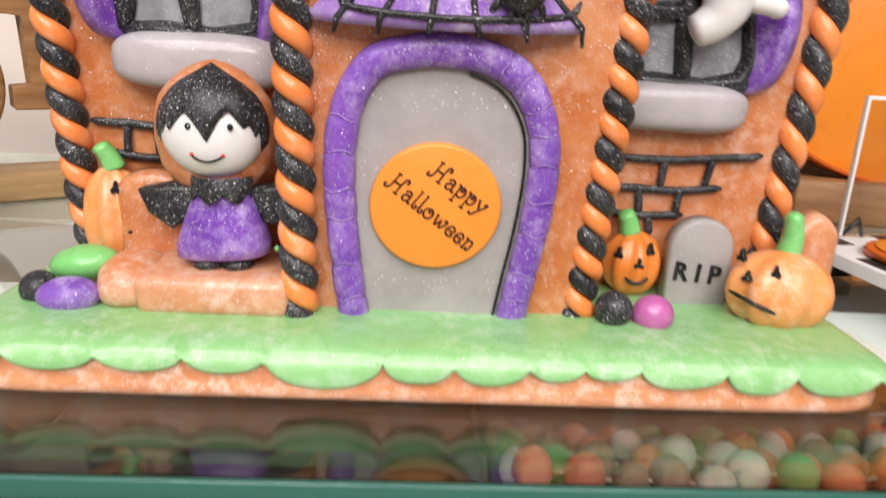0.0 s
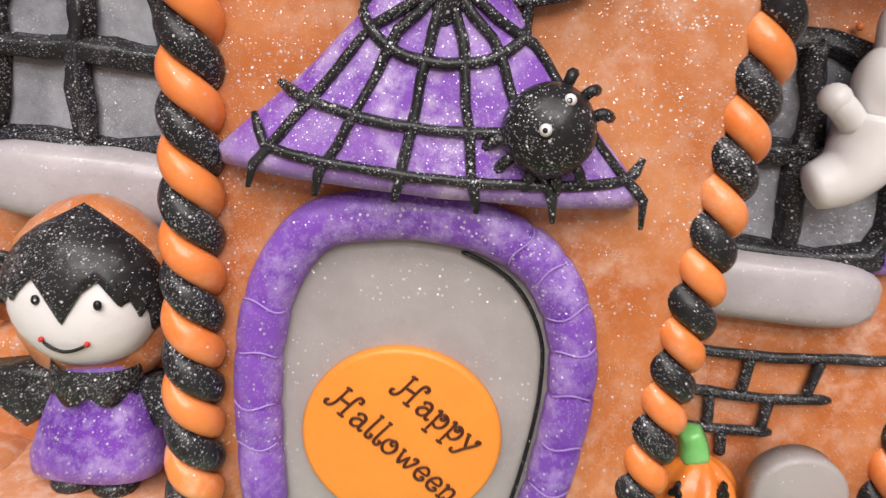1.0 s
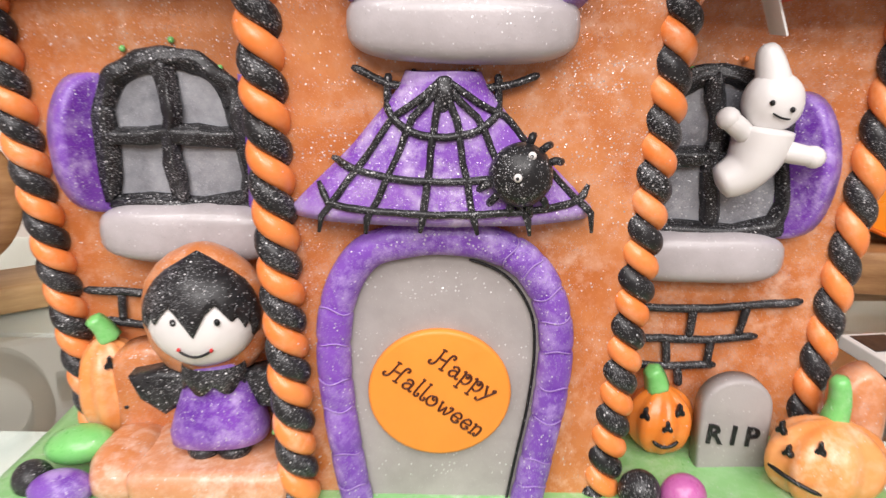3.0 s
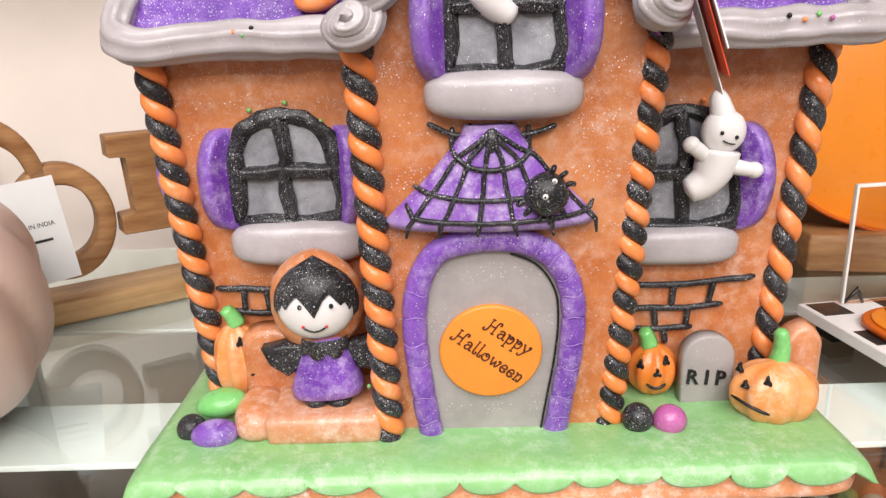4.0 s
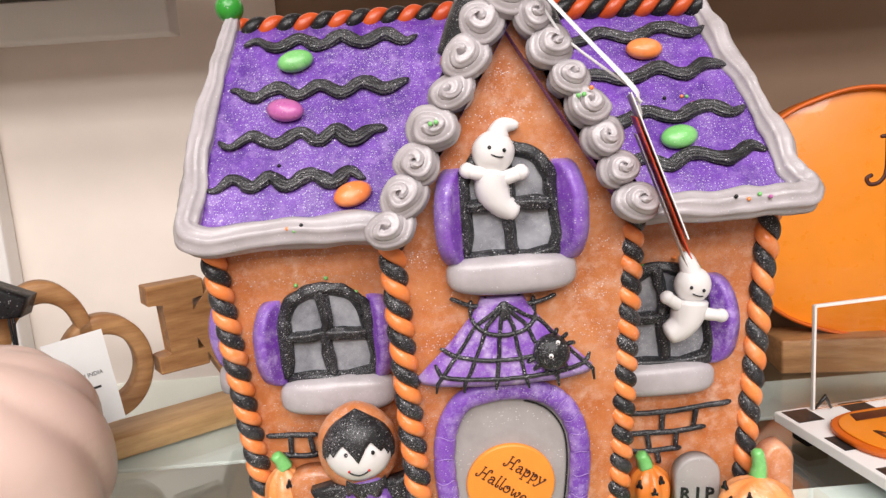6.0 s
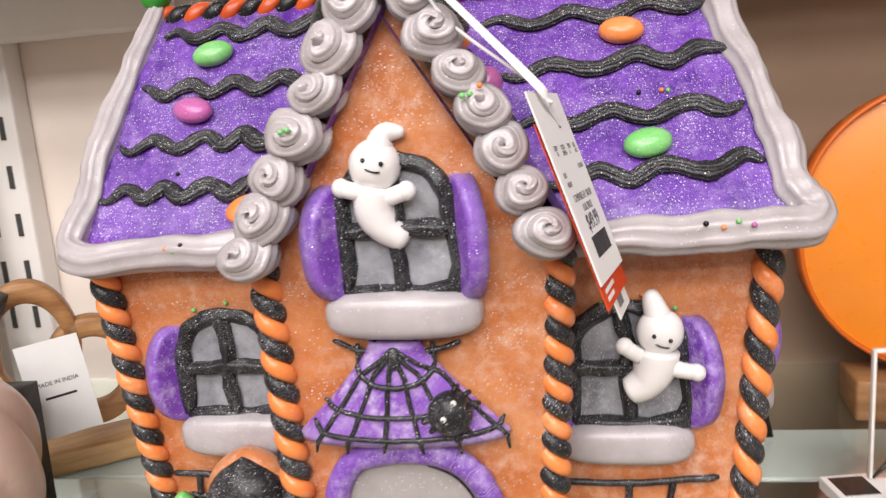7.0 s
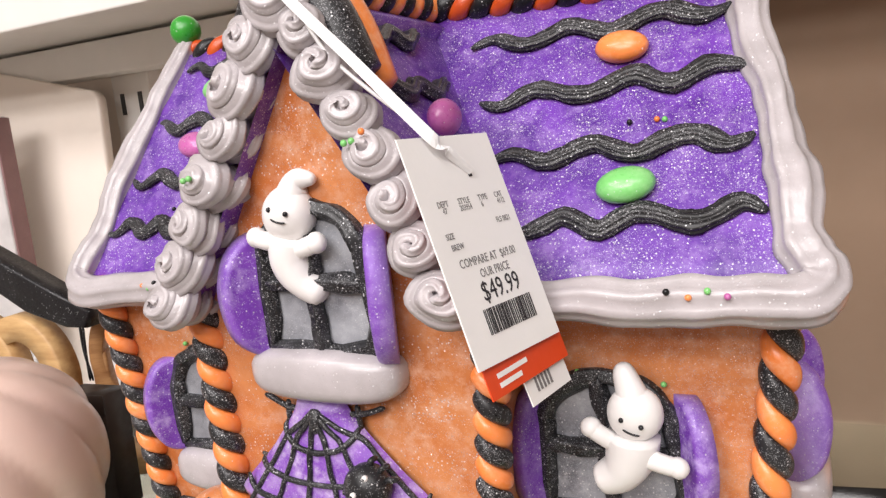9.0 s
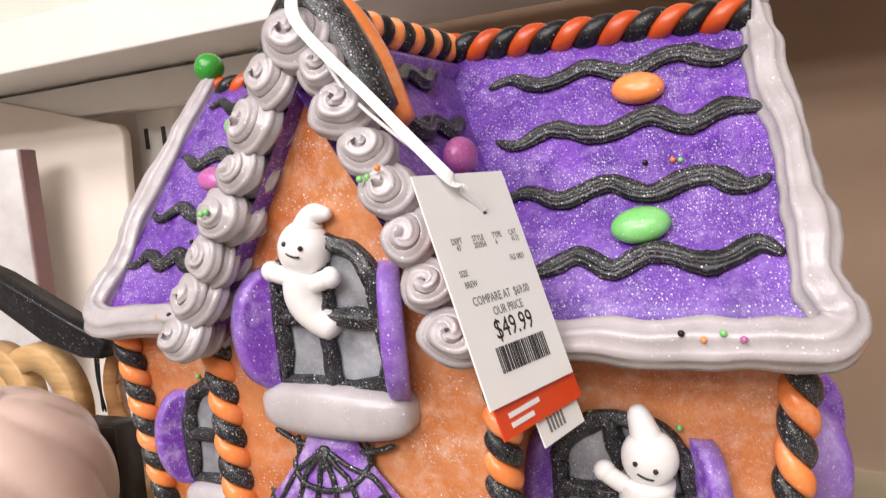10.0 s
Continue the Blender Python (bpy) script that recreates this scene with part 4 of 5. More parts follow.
# dress, feet, cape
rows = []
for z, w, dpt in ((0.0425, 0.0165, 0.011), (0.0435, 0.0192, 0.0125), (0.048, 0.0196, 0.0128), (0.056, 0.0172, 0.012), (0.064, 0.0142, 0.011), (0.071, 0.0115, 0.0095), (0.076, 0.009, 0.008)):
    rows.append([Vector((-0.0985 + w * math.copysign(abs(math.cos(t)) ** 0.8, math.cos(t)), 0.049 + dpt * math.copysign(abs(math.sin(t)) ** 0.8, math.sin(t)), z + 0.0012 * math.cos(t))) for t in np.linspace(0, 2 * math.pi, 28, endpoint=False)])
grid(rows, closed_u=True, bm=bm, mat=3)
for x in (-0.1045, -0.0925):
    ball((x, 0.045, 0.0398), (0.0068, 0.0075, 0.0042), 10, 14, bm=bm, mat=1)
for sgn, pts in ((-1, ((-0.108, 0.0715), (-0.12, 0.0725), (-0.133, 0.0695), (-0.129, 0.06), (-0.1195, 0.053), (-0.112, 0.058))), (1, ((-0.088, 0.0715), (-0.078, 0.074), (-0.07, 0.077), (-0.069, 0.064), (-0.073, 0.056), (-0.083, 0.058)))):
    slab(list(pts), 0.045, 0.055, 0.003, bm=bm, mat=1)
collar = []
for k in range(40):
    t = math.pi * k / 39
    x = -0.0985 - 0.0125 * math.cos(t)
    y = 0.049 - 0.0118 * math.sin(t) - 0.001
    dz = 0.0042 * abs(math.sin(3.5 * t))
    collar.append([Vector((x, y, 0.0775)), Vector((x, y - 0.0012, 0.074)), Vector((x * 1.0, y - 0.0012, 0.0715 - dz)), Vector((x, y + 0.001, 0.0712 - dz))])
grid(collar, bm=bm, mat=1)
wobble(bm, 0.0003, 120)
for ex, ez in ((-0.1072, 0.0983), (-0.0912, 0.0987)):
    ball((ex, 0.0321, ez), (0.0012, 0.0009, 0.0014), 6, 8, bm=bm, mat=4)
tube([(-0.1003 + dx, 0.0323 + abs(dx) * 0.12, 0.0848 + 62 * dx * dx + 0.04 * dx) for dx in np.linspace(-0.0058, 0.0058, 13)], 0.0005, 6, bm=bm, mat=4)
for dx in (-0.006, 0.006):
    ball((-0.1003 + dx, 0.0327, 0.0874), 0.0008, 6, 8, bm=bm, mat=5)
part("cloaked_figurine", bm, [WHITE, BLACK, GINGER, PURPLE, BLACK_PLAIN, RED], house, "small cloaked figurine in black and purple")

# step, tombstone, pumpkins
step_bm = block(-0.1305, -0.0685, 0.0265, 0.08, 0.0215, 0.0385, 0.005, 3)
ball((-0.137, 0.05, 0.0305), (0.013, 0.022, 0.0105), 12, 18, 0.8, bm=step_bm)
part("step", wobble(step_bm, 0.0009, 60), GINGER_PALE, house, "pale gingerbread step")
tomb = part("tombstone", slab(arch(0.0985, 0.1285, 0.0215, 0.0638, 0.05), 0.061, 0.07, 0.002), GREY_DOOR, house, "small grey tombstone")
lettering("lettering", "R I P", 0.0122, facing(0.112, 0.0608, 0.0345, -4) @ pose(0, 0, 0), BLACK_PLAIN, tomb, 0.0009, 0.0, "CENTER", "raised black letters", 0.96, 0.00025)


def cut_triangle(p, w, h, dx, r):
    """A soft-cornered black triangle lying on the pumpkin's curve."""
    outl = []
    for k in range(18):
        a = 2 * math.pi * k / 18 + math.pi / 2
        q = 0.72 + 0.28 * math.cos(3 * (a - math.pi / 2))
        outl.append((w * q * math.cos(a), h * q * math.sin(a)))
    return slab(outl, -0.0006, 0.0014, 0.0005, place=Matrix.Translation(p) @ pose(0, 0, 0, 0, 0, math.degrees(math.asin(max(-0.9, min(0.9, dx / r[0]))))))


def pumpkin(c, r, face, stem, tilt=0.0, seed=0.0):
    pk = new("pumpkin")
    pk.parent = house
    pk["label"] = "small orange clay jack-o-lantern"
    rot = pose(0, 0, 0, 0, tilt, 0).to_3x3()
    part("body", wobble(ball(c, r, 16, 40, lobes=8, lobe_depth=0.2, rot=rot), 0.0007, 70, seed), PUMPKIN_PALE if seed else PUMPKIN, pk)
    part("stem", wobble(tube(smooth_path([Vector(s) for s in stem], 5), lambda s: 0.0054 * (1 - 0.35 * s), 10, 5, 0.08), 0.0005, 100, seed), GREEN_CANDY, pk, "bright green stem")
    for kind, dx, dz in face:
        f = math.sqrt(max(0.05, 1 - (dx / r[0]) ** 2 - (dz / r[2]) ** 2))
        p = Vector(c) + Vector((dx, -r[1] * f - 0.0002, dz))
        if kind == "eye":
            part("eye", cut_triangle(p, 0.0026, 0.0036, dx, r), BLACK_PLAIN, pk)
        elif kind == "nose":
            part("nose", cut_triangle(p, 0.0025, 0.0031, dx, r), BLACK_PLAIN, pk)
        else:
            w, bend, slope = kind
            pts = []
            for q in np.linspace(-w, w, 9):
                xx, zz = dx + float(q), dz + bend * (float(q) / w) ** 2 + slope * float(q)
                ff = math.sqrt(max(0.05, 1 - (xx / r[0]) ** 2 - (zz / r[2]) ** 2))
                pts.append(Vector(c) + Vector((xx, -r[1] * ff - 0.0003, zz)))
            part("mouth", tube(pts, 0.0009, 6), BLACK_PLAIN, pk)
    return pk


pumpkin((0.0858, 0.0745, 0.0385), (0.0146, 0.014, 0.0158), (("eye", -0.0095, 0.0065), ("eye", 0.0048, 0.009), ("nose", -0.0008, 0.003), ((0.0052, 0.0028, 0.03), -0.001, -0.0065)), ((0.084, 0.0745, 0.052), (0.082, 0.0745, 0.058), (0.0795, 0.0735, 0.063)))
pumpkin((0.1445, 0.046, 0.0365), (0.0248, 0.0185, 0.0182), (("nose", -0.0198, 0.0082), ("eye", -0.0098, 0.0118), ("eye", -0.0222, 0.0165), ((0.008, 0.0, -0.36), -0.0172, -0.002)), ((0.147, 0.05, 0.0515), (0.1485, 0.05, 0.0605), (0.1465, 0.05, 0.0715)), 6.0, 4.0)
pumpkin((-0.1535, 0.078, 0.0485), (0.0158, 0.0145, 0.0245), (("eye", 0.0038, 0.0162), ("nose", 0.0125, 0.0065), ((0.0032, 0.0, 0.2), 0.0118, -0.0025)), ((-0.153, 0.078, 0.071), (-0.1555, 0.077, 0.077), (-0.159, 0.075, 0.0825)), -4.0, 7.0)
part("gingerbread_scrap", wobble(slab(arch(0.1555, 0.1775, 0.0215, 0.0675, 0.055), 0.06, 0.072, 0.004), 0.002, 70), GINGER_PALE, house, "upright piece of gingerbread")
part("gingerbread_scrap", wobble(slab(arch(-0.15, -0.116, 0.0215, 0.0735, 0.064), 0.066, 0.08, 0.005), 0.0012, 50), GINGER, house, "upright piece of gingerbread")


def lawn_candy(c, r, mat, ry=0, rz=0):
    rot = pose(0, 0, 0, 0, ry, rz).to_3x3()
    part("candy", wobble(ball(c, r, 12, 20, rot=rot), 0.0003, 90), mat, house, "sugar-coated candy on the lawn")


lawn_candy((0.0675, 0.0355, 0.0285), (0.0082, 0.008, 0.0086), BLACK)
lawn_candy((0.0845, 0.0345, 0.0275), (0.0092, 0.008, 0.0086), MAGENTA)
lawn_candy((-0.1585, 0.0345, 0.0268), (0.0128, 0.009, 0.0078), PURPLE, -4)
lawn_candy((-0.173, 0.041, 0.0268), (0.008, 0.008, 0.0078), BLACK)
lawn_candy((-0.16, 0.055, 0.0345), (0.0145, 0.011, 0.0075), GREEN_CANDY, -8)

# sprinkles
for x, y, z, m in ((-0.134, 0.0775, 0.1926, GREEN_CANDY), (-0.115, 0.0775, 0.196, GREEN_CANDY), (-0.097, 0.0775, 0.1858, GREEN_CANDY), (0.087, 0.083, 0.187, GREEN_CANDY), (0.1075, 0.083, 0.191, ORANGE), (0.1235, 0.083, 0.1835, GREEN_CANDY),
                   (-0.076, 0.045, 0.047, GREEN_CANDY), (0.0315, 0.0035, 0.2955, GREEN_CANDY), (0.0345, 0.0038, 0.296, GREEN_CANDY), (0.0385, 0.0045, 0.299, ORANGE), (-0.0445, 0.0035, 0.2865, GREEN_CANDY), (-0.0415, 0.0035, 0.2872, GREEN_CANDY)):
    part("sprinkle", ball((x, y, z), 0.0013, 6, 8), m, house)
for x, z, m in ((-0.131, 0.232, ORANGE), (-0.127, 0.2305, GREEN_CANDY), (-0.1225, 0.2335, BLACK_PLAIN), (0.1315, 0.2325, BLACK_PLAIN), (0.139, 0.2305, ORANGE), (0.1455, 0.233, GREEN_CANDY), (0.152, 0.231, MAGENTA)):
    part("sprinkle", ball((x, roof_y(0.2285, x) - 0.0125, z), 0.0013, 6, 8), m, house)
for x, z, m in ((0.1222, 0.2925, ORANGE), (0.1254, 0.2922, GREEN_CANDY), (0.1108, 0.2922, BLACK_PLAIN), (0.128, 0.288, MAGENTA), (-0.145, 0.263, ORANGE), (-0.1385, 0.267, BLACK_PLAIN)):
    part("sprinkle", ball((x, roof_y(z, x) - 0.0012, z), 0.0013, 6, 8), m, house)

# ---- price tag on a ribbon ----
tag = thing("price_tag", "white card price tag hanging on a white ribbon", "price tag")
TL, TR, BL = Vector((0.0545, -0.004, 0.2945)), Vector((0.0667, 0.0455, 0.2935)), Vector((0.0803, -0.0098, 0.2195))
ex, ey = (TR - TL).normalized(), (TL - BL).normalized()
ey = (ey - ex * ex.dot(ey)).normalized()
en = ex.cross(ey)
TAG = Matrix((ex, ey, en)).transposed().to_4x4()
TAG.translation = TL + en * 0.0022
W, H = (TR - TL).length, (TL - BL).length


def card(w, h, t, x0, y0, z, turn=0.0):
    return block(0, w, -h, 0, -t, 0, 0.0, place=TAG @ pose(x0, y0, z, 0, 0, turn))


front = part("front_card", card(W, H, 0.0006, 0, 0, 0), PAPER, tag, "white printed card", False)
part("red_card", card(W * 0.98, H * 0.98, 0.0005, 0.0022, -0.0125, -0.002, 1.5), TAG_RED, tag, "orange-red card behind", False)
part("back_card", card(W * 0.54, H * 0.98, 0.0005, 0.0225, -0.0215, -0.004, 2.5), PAPER, tag, "white card behind", False)


def tag_text(txt, x, y, size, width=0.8, align="CENTER"):
    lettering("print", txt, size, TAG @ pose(x * W, -y * H, 0.00015), INK if size > 0.006 else INK_SOFT, front, 0.00005, 0, align, "", width)


for txt, x in (("DEPT", 0.22), ("STYLE", 0.45), ("TYPE", 0.67), ("CAT", 0.86)):
    tag_text(txt, x, 0.315, 0.0031)
for txt, x in (("47", 0.22), ("203954", 0.45), ("6", 0.64), ("4112", 0.87)):
    tag_text(txt, x, 0.345, 0.0029)
tag_text("FLS 0821", 0.82, 0.43, 0.003)
tag_text("SIZE", 0.18, 0.455, 0.003)
tag_text("BREW", 0.22, 0.505, 0.0031)
tag_text("COMPARE AT  $69.00", 0.5, 0.585, 0.0044)
tag_text("OUR PRICE", 0.52, 0.645, 0.0044)
tag_text("$49.99", 0.52, 0.745, 0.0098, 0.85)
rng = random.Random(4)
x = 0.24
while x < 0.8:
    w = rng.choice((0.006, 0.009, 0.014))
    part("bar", block(x * W, (x + w) * W, -0.885 * H, -0.775 * H, 0.0001, 0.0003, 0, place=TAG), INK, front, "", False)
    x += w + rng.choice((0.007, 0.01, 0.014))
for k in range(2):
    part("printed_bar", block(0.14 * W, (0.5 - 0.1 * k) * W, -(1.045 + 0.04 * k) * H - 0.0017, -(1.045 + 0.04 * k) * H, -0.0019, -0.0017, 0, place=TAG @ pose(0, 0, 0, 0, 0, 2)), PAPER, tag, "", False)
for k in range(5):
    part("printed_bar", block((0.55 + 0.045 * k) * W, (0.57 + 0.045 * k) * W, -1.215 * H, -1.15 * H, -0.0039, -0.0036, 0, place=TAG @ pose(0, 0, 0, 0, 0, 2)), INK_SOFT, tag, "", False)
hole = TAG @ Vector((0.62 * W, -0.185 * H, 0.0012))
part("hole", block(0.605 * W, 0.64 * W, -0.2 * H, -0.175 * H, 0.0001, 0.0003, 0, place=TAG), INK, front, "", False)
mid_r = TAG @ Vector((0.25 * W, 0.001, 0.0025))
path_r = smooth_path([(0.004, 0.012, 0.365), (0.012, 0.004, 0.351), Vector((0.012, 0.004, 0.351)) + (mid_r - Vector((0.012, 0.004, 0.351))) * 0.5, mid_r, TAG @ Vector((0.42 * W, -0.08 * H, 0.002)), hole], 8)
rows = []
for i, p in enumerate(path_r):
    s = i / (len(path_r) - 1)
    d = (path_r[min(i + 1, len(path_r) - 1)] - path_r[max(i - 1, 0)]).normalized()
    face = Vector((0.25 + 0.5 * math.sin(5 * s), -0.75, 0.55))
    across = d.cross(face).normalized()
    nrm = across.cross(d)
    w = 0.0023 if s < 0.7 else 0.0023 - 0.0012 * (s - 0.7) / 0.3
    rows.append([p - across * w, p + nrm * 0.0003, p + across * w, p - nrm * 0.0003])
part("ribbon", grid(rows, closed_u=True), RIBBON, tag, "narrow white satin ribbon", False)
part("ribbon", tube(smooth_path([(0.004, 0.012, 0.362), (0.018, 0.01, 0.338), (0.03, 0.01, 0.322), mid_r], 6), 0.0008, 6), RIBBON, tag)
part("ribbon", tube(smooth_path([(0.004, 0.012, 0.363), (-0.001, 0.02, 0.37), (-0.003, 0.035, 0.376)], 6), 0.0014, 6), RIBBON, tag)

# ---- other goods on the shelf ----
# swirled ceramic pumpkin
bm = bmesh.new()
rows = []
for i in range(41):
    a = -math.pi / 2 + math.pi * i / 40
    row = []
    for k in range(120):
        t = 2 * math.pi * k / 120
        twist = 1.9 * (i / 40)
        g = 1 - 0.075 * (1 - abs(math.cos(5.0 * (t + twist)))) ** 1.2
        ca = max(1e-3, math.cos(a)) ** 0.8
        row.append(Vector((0.094 * ca * math.cos(t) * g, 0.094 * ca * math.sin(t) * g, 0.083 + 0.083 * math.copysign(abs(math.sin(a)) ** 0.9, math.sin(a)) - 0.012 * math.exp(-(ca / 0.25) ** 2) * (1 if a > 0 else 0))))
    rows.append(row)
cp = thing("ceramic_pumpkin", "blush pink swirled ceramic pumpkin", "pumpkin")
cp.location = (-0.362, 0.076, 0.0)
part("body", grid(rows, closed_u=True), CERAMIC, cp)
part("stem", tube(smooth_path([(0, 0, 0.15), (0.004, 0, 0.17), (0.014, 0, 0.185)], 5), 0.01, 10, 5, 0.1), CERAMIC, cp)

# wooden word sign
sign = thing("word_sign", "cut-out wooden word sign on a rough timber base", "word sign")
sign.matrix_basis = pose(-0.345, 0.268, 0, 0, 0, 34.8)
part("sign_base", wobble(block(-0.1, 0.17, 0.0, 0.055, 0.0, 0.02, 0.003, 2), 0.001, 30), WOOD_PALE, sign, "rough pale timber base")


def ring_letter(cx, cz, ro, ri, squash, name):
    rows = []
    for y, dr in ((0.0, 0.002), (0.0015, 0.0), (0.0205, 0.0), (0.022, 0.002)):
        rows.append([Vector((cx + (ro - dr) * squash * math.cos(t), 0.016 + y, cz + (ro - dr) * math.sin(t))) for t in np.linspace(0, 2 * math.pi, 48, endpoint=False)])
    for y, dr in ((0.022, 0.0015), (0.0205, 0.0), (0.0015, 0.0), (0.0, 0.0015)):
        rows.append([Vector((cx + (ri + dr) * squash * math.cos(t), 0.016 + y, cz + (ri + dr) * math.sin(t))) for t in np.linspace(0, 2 * math.pi, 48, endpoint=False)])
    part(name, grid(rows, closed_u=True, closed_v=True), WOOD, sign)


ring_letter(-0.0415, 0.114, 0.06, 0.041, 0.66, "letter_p")
part("letter_stem", block(-0.0805, -0.0655, 0.0165, 0.0375, 0.018, 0.12, 0.002), WOOD, sign)
ring_letter(0.004, 0.084, 0.05, 0.032, 0.82, "letter_o")
K = [(0.047, 0.153), (0.047, 0.134), (0.058, 0.134), (0.06, 0.083), (0.05, 0.083), (0.05, 0.066), (0.086, 0.066), (0.086, 0.083), (0.078, 0.083), (0.078, 0.1), (0.1, 0.04), (0.125, 0.04), (0.092, 0.112), (0.118, 0.15), (0.098, 0.153), (0.078, 0.12), (0.078, 0.135), (0.088, 0.135), (0.088, 0.153)]
bm = bmesh.new()
for y0 in (0.012, 0.036):
    bm.faces.new([bm.verts.new((0.045 + 1.32 * (x - 0.047), y0, z)) for x, z in K])
nk = len(K)
bm.verts.ensure_lookup_table()
for i in range(nk):
    j = (i + 1) % nk
    bm.faces.new([bm.verts[i], bm.verts[j], bm.verts[nk + j], bm.verts[nk + i]])
bmesh.ops.bevel(bm, geom=bm.edges[:], offset=0.001, segments=1, affect="EDGES")
part("letter_k", bm, WOOD, sign, "", False)
paper = tagged(part("paper_card", block(-0.024, 0.024, -0.0006, 0, -0.042, 0.042, 0), PAPER, None, "", False), "small white maker's card stuck on the wooden sign", "card")
paper.matrix_basis = pose(-0.352, 0.238, 0.087, 0, -6, 33)
lettering("print", "MADE IN INDIA", 0.0052, pose(0, -0.0009, 0.004, 90, 0, 0), INK, paper, 0.00005, 0, "CENTER", "", 0.9)
part("printed_bar", block(-0.012, 0.012, -0.0009, -0.0006, -0.008, -0.006, 0), INK, paper, "", False)

# pumpkin-shaped board on a timber stand
pb = thing("pumpkin_board", "large orange enamelled pumpkin-shaped board on a timber block", "pumpkin board")
pb.matrix_basis = pose(0.412, 0.385, 0.16, -4, 0, -8)
o = []
for k in range(72):
    t = 2 * math.pi * k / 72
    r = 0.128 * (1 + 0.03 * abs(math.cos(2.5 * t)))
    o.append((r * math.cos(t) * 1.03, r * math.sin(t) * 1.02))
part("board", slab(o, -0.004, 0.02, 0.002), PUMPKIN_BOARD, pb, "flat orange enamel face")
rows = []
for y, s in ((0.022, 1.0), (-0.012, 1.0), (-0.014, 0.985), (-0.012, 0.97), (0.0, 0.97)):
    rows.append([Vector((x * s, y, z * s)) for x, z in o])
bmr = bmesh.new()
part("rim", grid([r + [r[0]] for r in rows], bm=bmr), PUMPKIN_RIM, pb, "darker orange raised rim")
script = bmesh.new()
for stroke in CURLY["H"][1:]:
    tube([(0.016 + 0.062 * p.x, -0.0045, 0.03 + 0.05 * p.z) for p in smooth_path([(a, 0, b) for a, b in stroke], 6)], 0.0021, 6, bm=script, up=(0, 1, 0), flat=0.3)
part("lettering", script, INK_BROWN, pb, "dark brown script letter")
part("timber_block", wobble(block(-0.09, 0.12, -0.035, 0.03, -0.166, -0.128, 0.003), 0.001, 40), WOOD, pb, "rough timber block")

# gingham board with an acrylic sign holder
gb = thing("gingham_board", "black and white gingham board lying flat", "board")
gb.matrix_basis = pose(0.239, 0.213, 0.012, 0, 0, 8)
part("panel", block(0.0, 0.3, -0.3, 0.0, 0.0, 0.009, 0.001), PAPER, gb, "white board", False)
for i in range(11):
    for j in range(11):
        if (i + j) % 2 == 0:
            part("check", block(0.004 + i * 0.0268, 0.004 + i * 0.0268 + 0.0235, -0.004 - j * 0.0268 - 0.0235, -0.004 - j * 0.0268, 0.0091, 0.0095, 0), INK, gb, "", False)
for sx, sy in ((0.02, -0.28), (0.28, -0.28), (0.02, -0.02), (0.28, -0.02)):
    part("foot", block(sx - 0.01, sx + 0.01, sy - 0.01, sy + 0.01, -0.012, 0.0, 0.001), BLACK_GLOSS, gb)
ps = thing("pumpkin_plaque", "flat orange pumpkin plaque lettered with an M", "plaque")
ps.matrix_basis = pose(0.316, 0.15, 0.0225, 0, 0, 8)
o = [(0.056 * math.copysign(abs(math.cos(t)) ** 0.7, math.cos(t)), 0.043 * math.copysign(abs(math.sin(t)) ** 0.8, math.sin(t))) for t in np.linspace(0, 2 * math.pi, 48, endpoint=False)]
flat_up = pose(0, 0, 0, -90, 0, 0)
part("rim", slab(o, -0.004, 0.0, 0.001, place=flat_up), PUMPKIN_RIM, ps)
part("face", slab([(x * 0.9, z * 0.9) for x, z in o], -0.0055, -0.004, 0.0005, place=flat_up), PUMPKIN_BOARD, ps)
part("band", slab([(-0.03, 0.022), (0.03, 0.022), (0.026, 0.034), (-0.026, 0.034)], -0.0062, -0.0055, 0.0002, place=flat_up), INK_BROWN, ps)
lettering("print", "M", 0.03, pose(-0.022, -0.018, 0.0058), INK_BROWN, ps, 0.0002)
ah = thing("acrylic_holder", "clear upright acrylic sign holder with small black feet", "sign holder")
ah.matrix_basis = pose(0.27, 0.208, 0.0215, 0, 0, 8)
part("sheet", block(0.0, 0.15, -0.001, 0.001, 0.001, 0.092, 0.0), ACRYLIC, ah, "", False)
for b in (block(-0.001, 0.001, -0.0018, 0.0018, 0.001, 0.093, 0.0003), block(0.0, 0.15, -0.0018, 0.0018, 0.091, 0.0935, 0.0003)):
    part("edge", b, SHELF_WHITE, ah, "pale frosted edge")
part("foot", tube([(0.002, 0.0, 0.001), (0.009, -0.004, 0.013), (0.016, -0.002, 0.001)], 0.0022, 6), BLACK_GLOSS, ah, "small black foot")

# things farther along the shelf
cb = thing("cream_panel", "large cream rounded board leaning on the wall", "board")
o = [(-0.3, 0.0), (0.0, 0.0)] + [(-0.02 + 0.02 * math.cos(t), 0.365 + 0.018 * math.sin(t)) for t in np.linspace(0, math.pi / 2, 8)] + [(-0.3, 0.45)]
part("panel", slab(o, 0.0, 0.012, 0.003), CREAM, cb)
cb.matrix_basis = pose(-0.566, 0.4, 0.0, -3, 0, 0)
mb = thing("marbled_book", "white marbled book standing on the shelf", "book")
mb.matrix_basis = pose(-0.7, 0.33, 0.0, 0, 0, 20)
part("cover", block(-0.09, 0.045, 0.0, 0.03, 0.0, 0.36, 0.003), STONE, mb)
part("spine", block(0.0452, 0.048, 0.001, 0.029, 0.002, 0.358, 0.001), plain("plum_spine", (0.25, 0.13, 0.13)), mb)
ls = thing("letter_sign", "pale wooden cut-out letters with a black felt top", "letter sign")
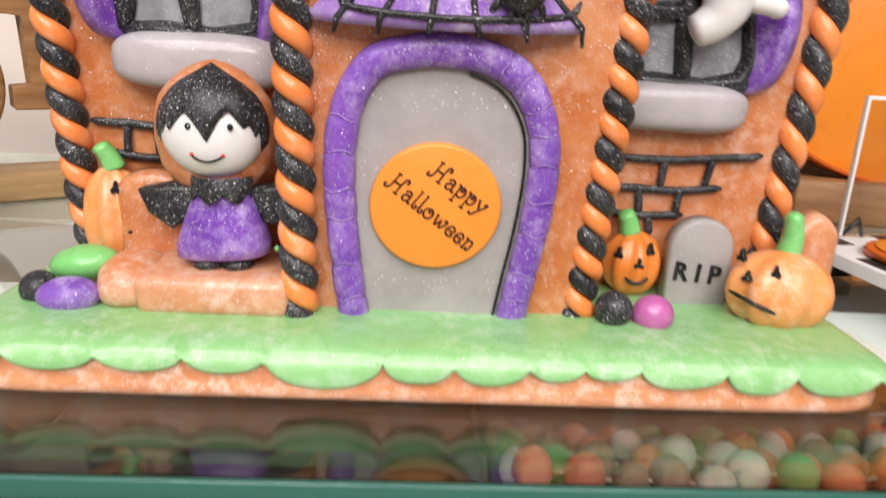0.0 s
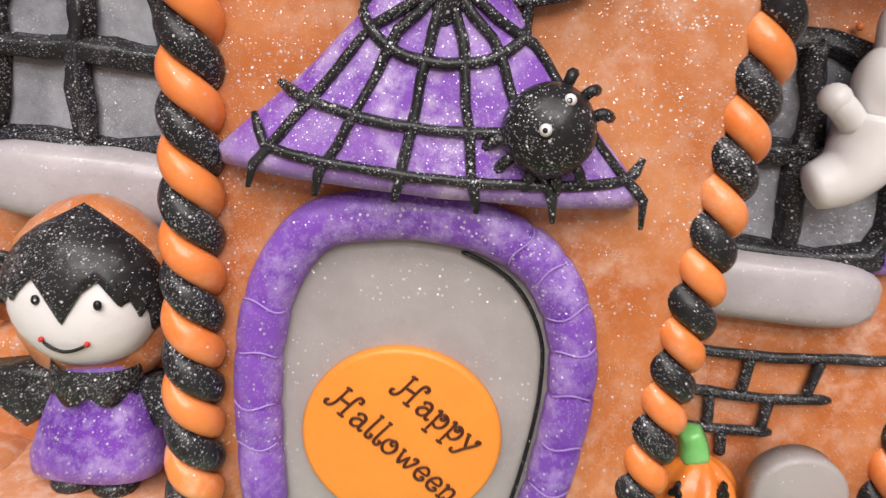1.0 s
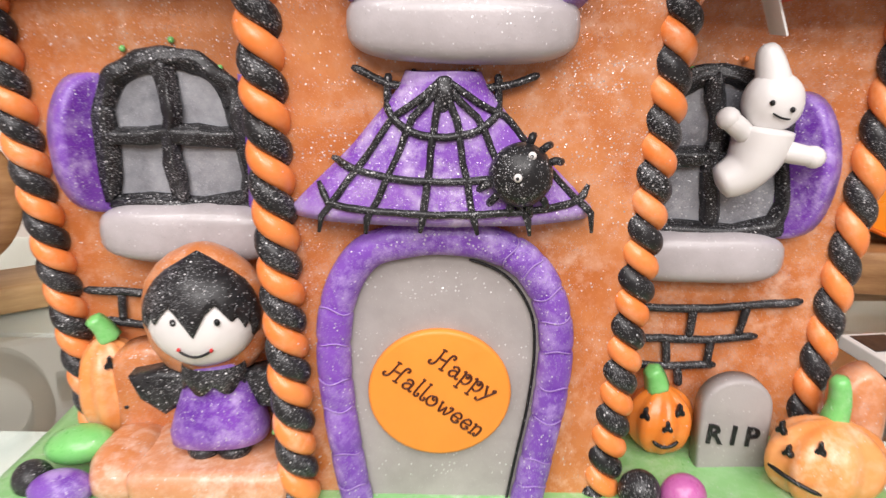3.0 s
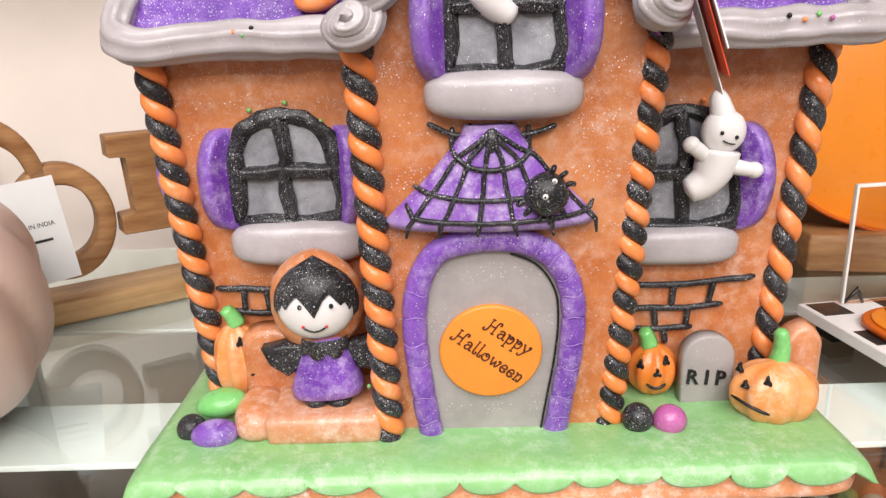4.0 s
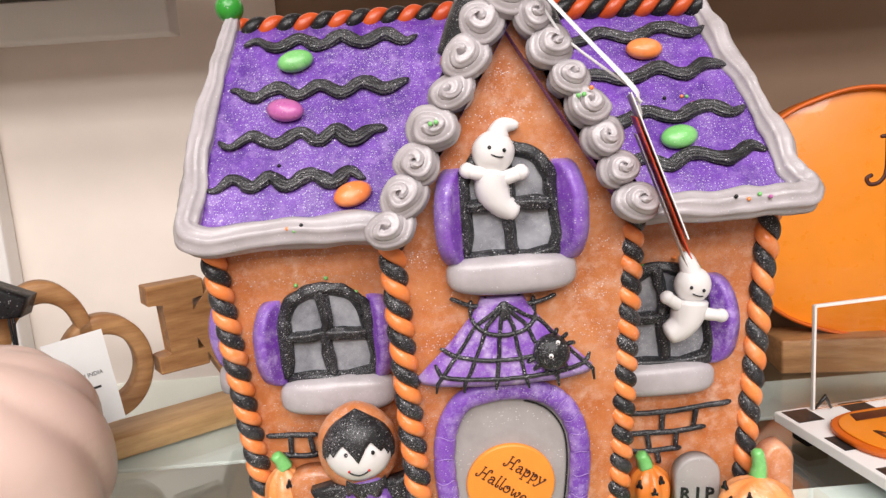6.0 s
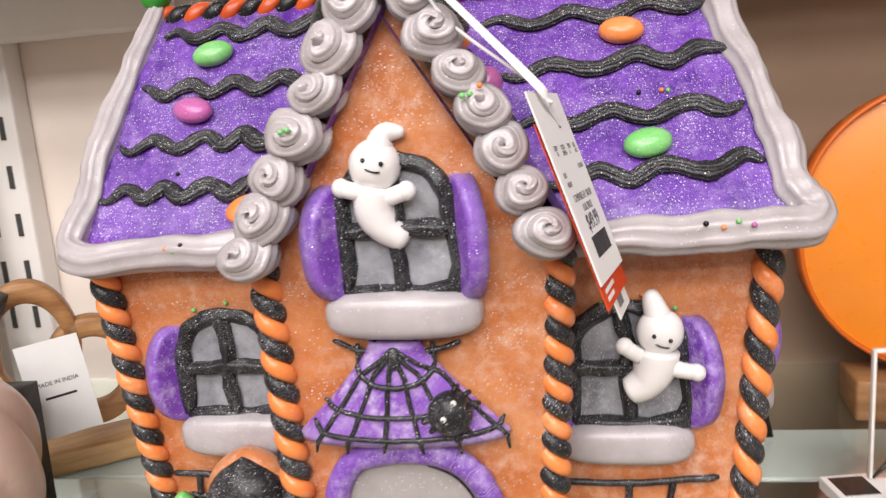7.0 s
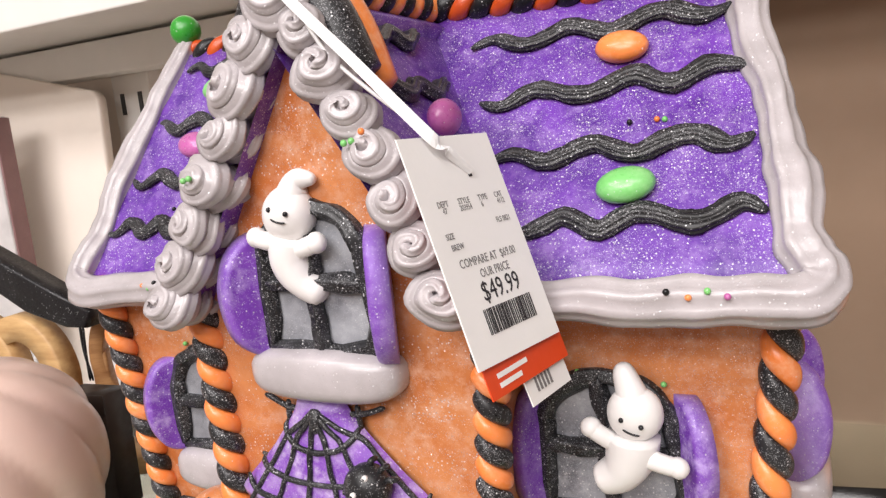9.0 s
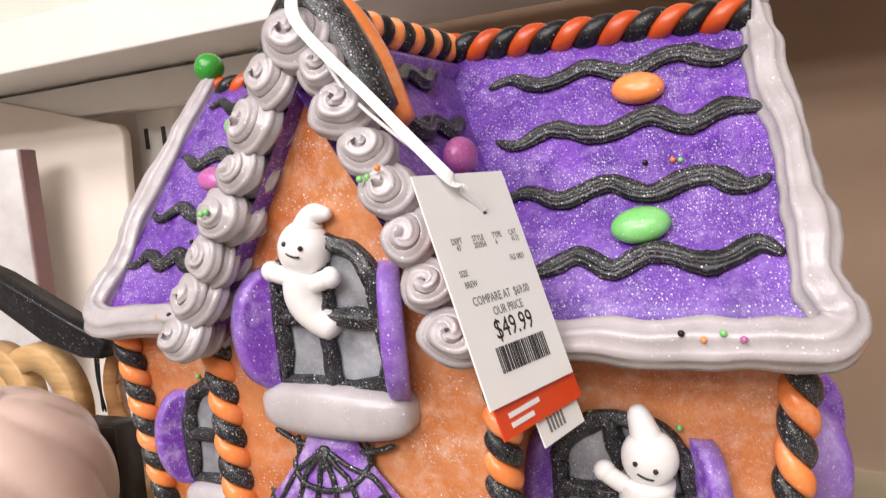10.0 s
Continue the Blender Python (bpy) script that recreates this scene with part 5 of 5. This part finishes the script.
ls.matrix_basis = pose(-0.475, 0.2, 0.0, 0, 0, 4)
for cx in (-0.052, 0.003):
    rows = []
    for y, rx_, rz_ in ((0.0, 0.05, 0.058), (0.0015, 0.052, 0.06), (0.02, 0.052, 0.06), (0.02, 0.029, 0.036), (0.0, 0.029, 0.036)):
        rows.append([Vector((cx + rx_ * math.cos(t), y + (0.0015 if cx > 0 else 0.0), 0.105 + rz_ * math.sin(t))) for t in np.linspace(0, 2 * math.pi, 40, endpoint=False)])
    part("letter", grid(rows, closed_u=True, closed_v=True), WOOD_PALE, ls)
part("felt_top", wobble(slab([(-0.12, 0.235), (-0.02, 0.2), (0.03, 0.17), (0.075, 0.156), (0.098, 0.156), (0.105, 0.172), (0.06, 0.192), (-0.02, 0.232), (-0.12, 0.268)], -0.004, 0.018, 0.003), 0.001, 60), BLACK_PLAIN, ls, "black felt top")
part("felt_stem", block(-0.085, -0.07, 0.003, 0.016, 0.15, 0.23, 0.002), BLACK_PLAIN, ls)
part("wooden_base", block(-0.13, 0.058, -0.004, 0.028, 0.0, 0.05, 0.003), WOOD_PALE, ls, "pale timber base")
for dx in (0.0, 0.0035):
    part("hanging_cord", tube(smooth_path([(0.088 + dx, 0.0, 0.158), (0.09 + dx * 0.5, -0.002, 0.135), (0.094 - dx, -0.0015, 0.108)], 5), 0.0012, 6), BLACK_PLAIN, ls)
gift = thing("gift_bag", "small black card gift bag with a wooden toggle", "gift bag")
gift.matrix_basis = pose(-0.37, 0.182, 0.0, 0, 0, 4)
o = [(-0.022, 0.0), (0.022, 0.0), (0.024, 0.104), (-0.024, 0.104)]
part("bag", wobble(slab(o, 0.0, 0.026, 0.0015), 0.0008, 50), DARK_BOX, gift)
part("fold", block(-0.0243, 0.0243, -0.0012, 0.0, 0.088, 0.105, 0.0004), DARK_BOX, gift)
part("toggle", block(-0.008, 0.006, -0.005, -0.0013, 0.092, 0.102, 0.001), WOOD_PALE, gift, "small wooden toggle")

bf = thing("black_frame", "small glossy black easel frame", "frame")
bf.matrix_basis = pose(0.215, 0.315, 0.0, -35, 0, 8)
part("panel", block(-0.025, 0.025, 0.0, 0.004, 0.0, 0.026, 0.001), BLACK_GLOSS, bf)

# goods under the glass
# white, orange and green are darkened here to imitate dim light below the glass
DIM_FELTS = [plain("felt", c, 0.9, 0.2, 200) for c in ((0.19, 0.165, 0.14), (0.22, 0.055, 0.015), (0.17, 0.15, 0.13), (0.03, 0.09, 0.02), (0.2, 0.04, 0.015), (0.09, 0.045, 0.025))]
rng = random.Random(11)
gar = thing("felt_garland", "garland of dimmed white, orange and green felt balls below the glass", "garland")
for j in range(4):
    y, z = 0.0 + 0.027 * j, -0.034 - 0.011 * j
    pts = []
    for i in range(13):
        c = Vector((0.032 + i * 0.0185 + rng.uniform(-0.003, 0.003), y + rng.uniform(-0.004, 0.004), z + rng.uniform(-0.003, 0.003)))
        pts.append(c)
        part("felt_ball", ball(c, (0.0085 + rng.uniform(-0.001, 0.001), 0.009, 0.0095), 8, 12), rng.choice(DIM_FELTS), gar)
    part("string", tube(pts, 0.001, 5), BROWN_FAB, gar)
# made-up boxes that hide the lit wall and keep the space below dark
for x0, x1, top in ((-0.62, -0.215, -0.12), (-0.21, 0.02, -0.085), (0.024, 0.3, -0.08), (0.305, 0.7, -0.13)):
    box = thing("dark_filler_box", "added dark brown filler box that darkens the space below the glass", "box", "boxes below the glass")
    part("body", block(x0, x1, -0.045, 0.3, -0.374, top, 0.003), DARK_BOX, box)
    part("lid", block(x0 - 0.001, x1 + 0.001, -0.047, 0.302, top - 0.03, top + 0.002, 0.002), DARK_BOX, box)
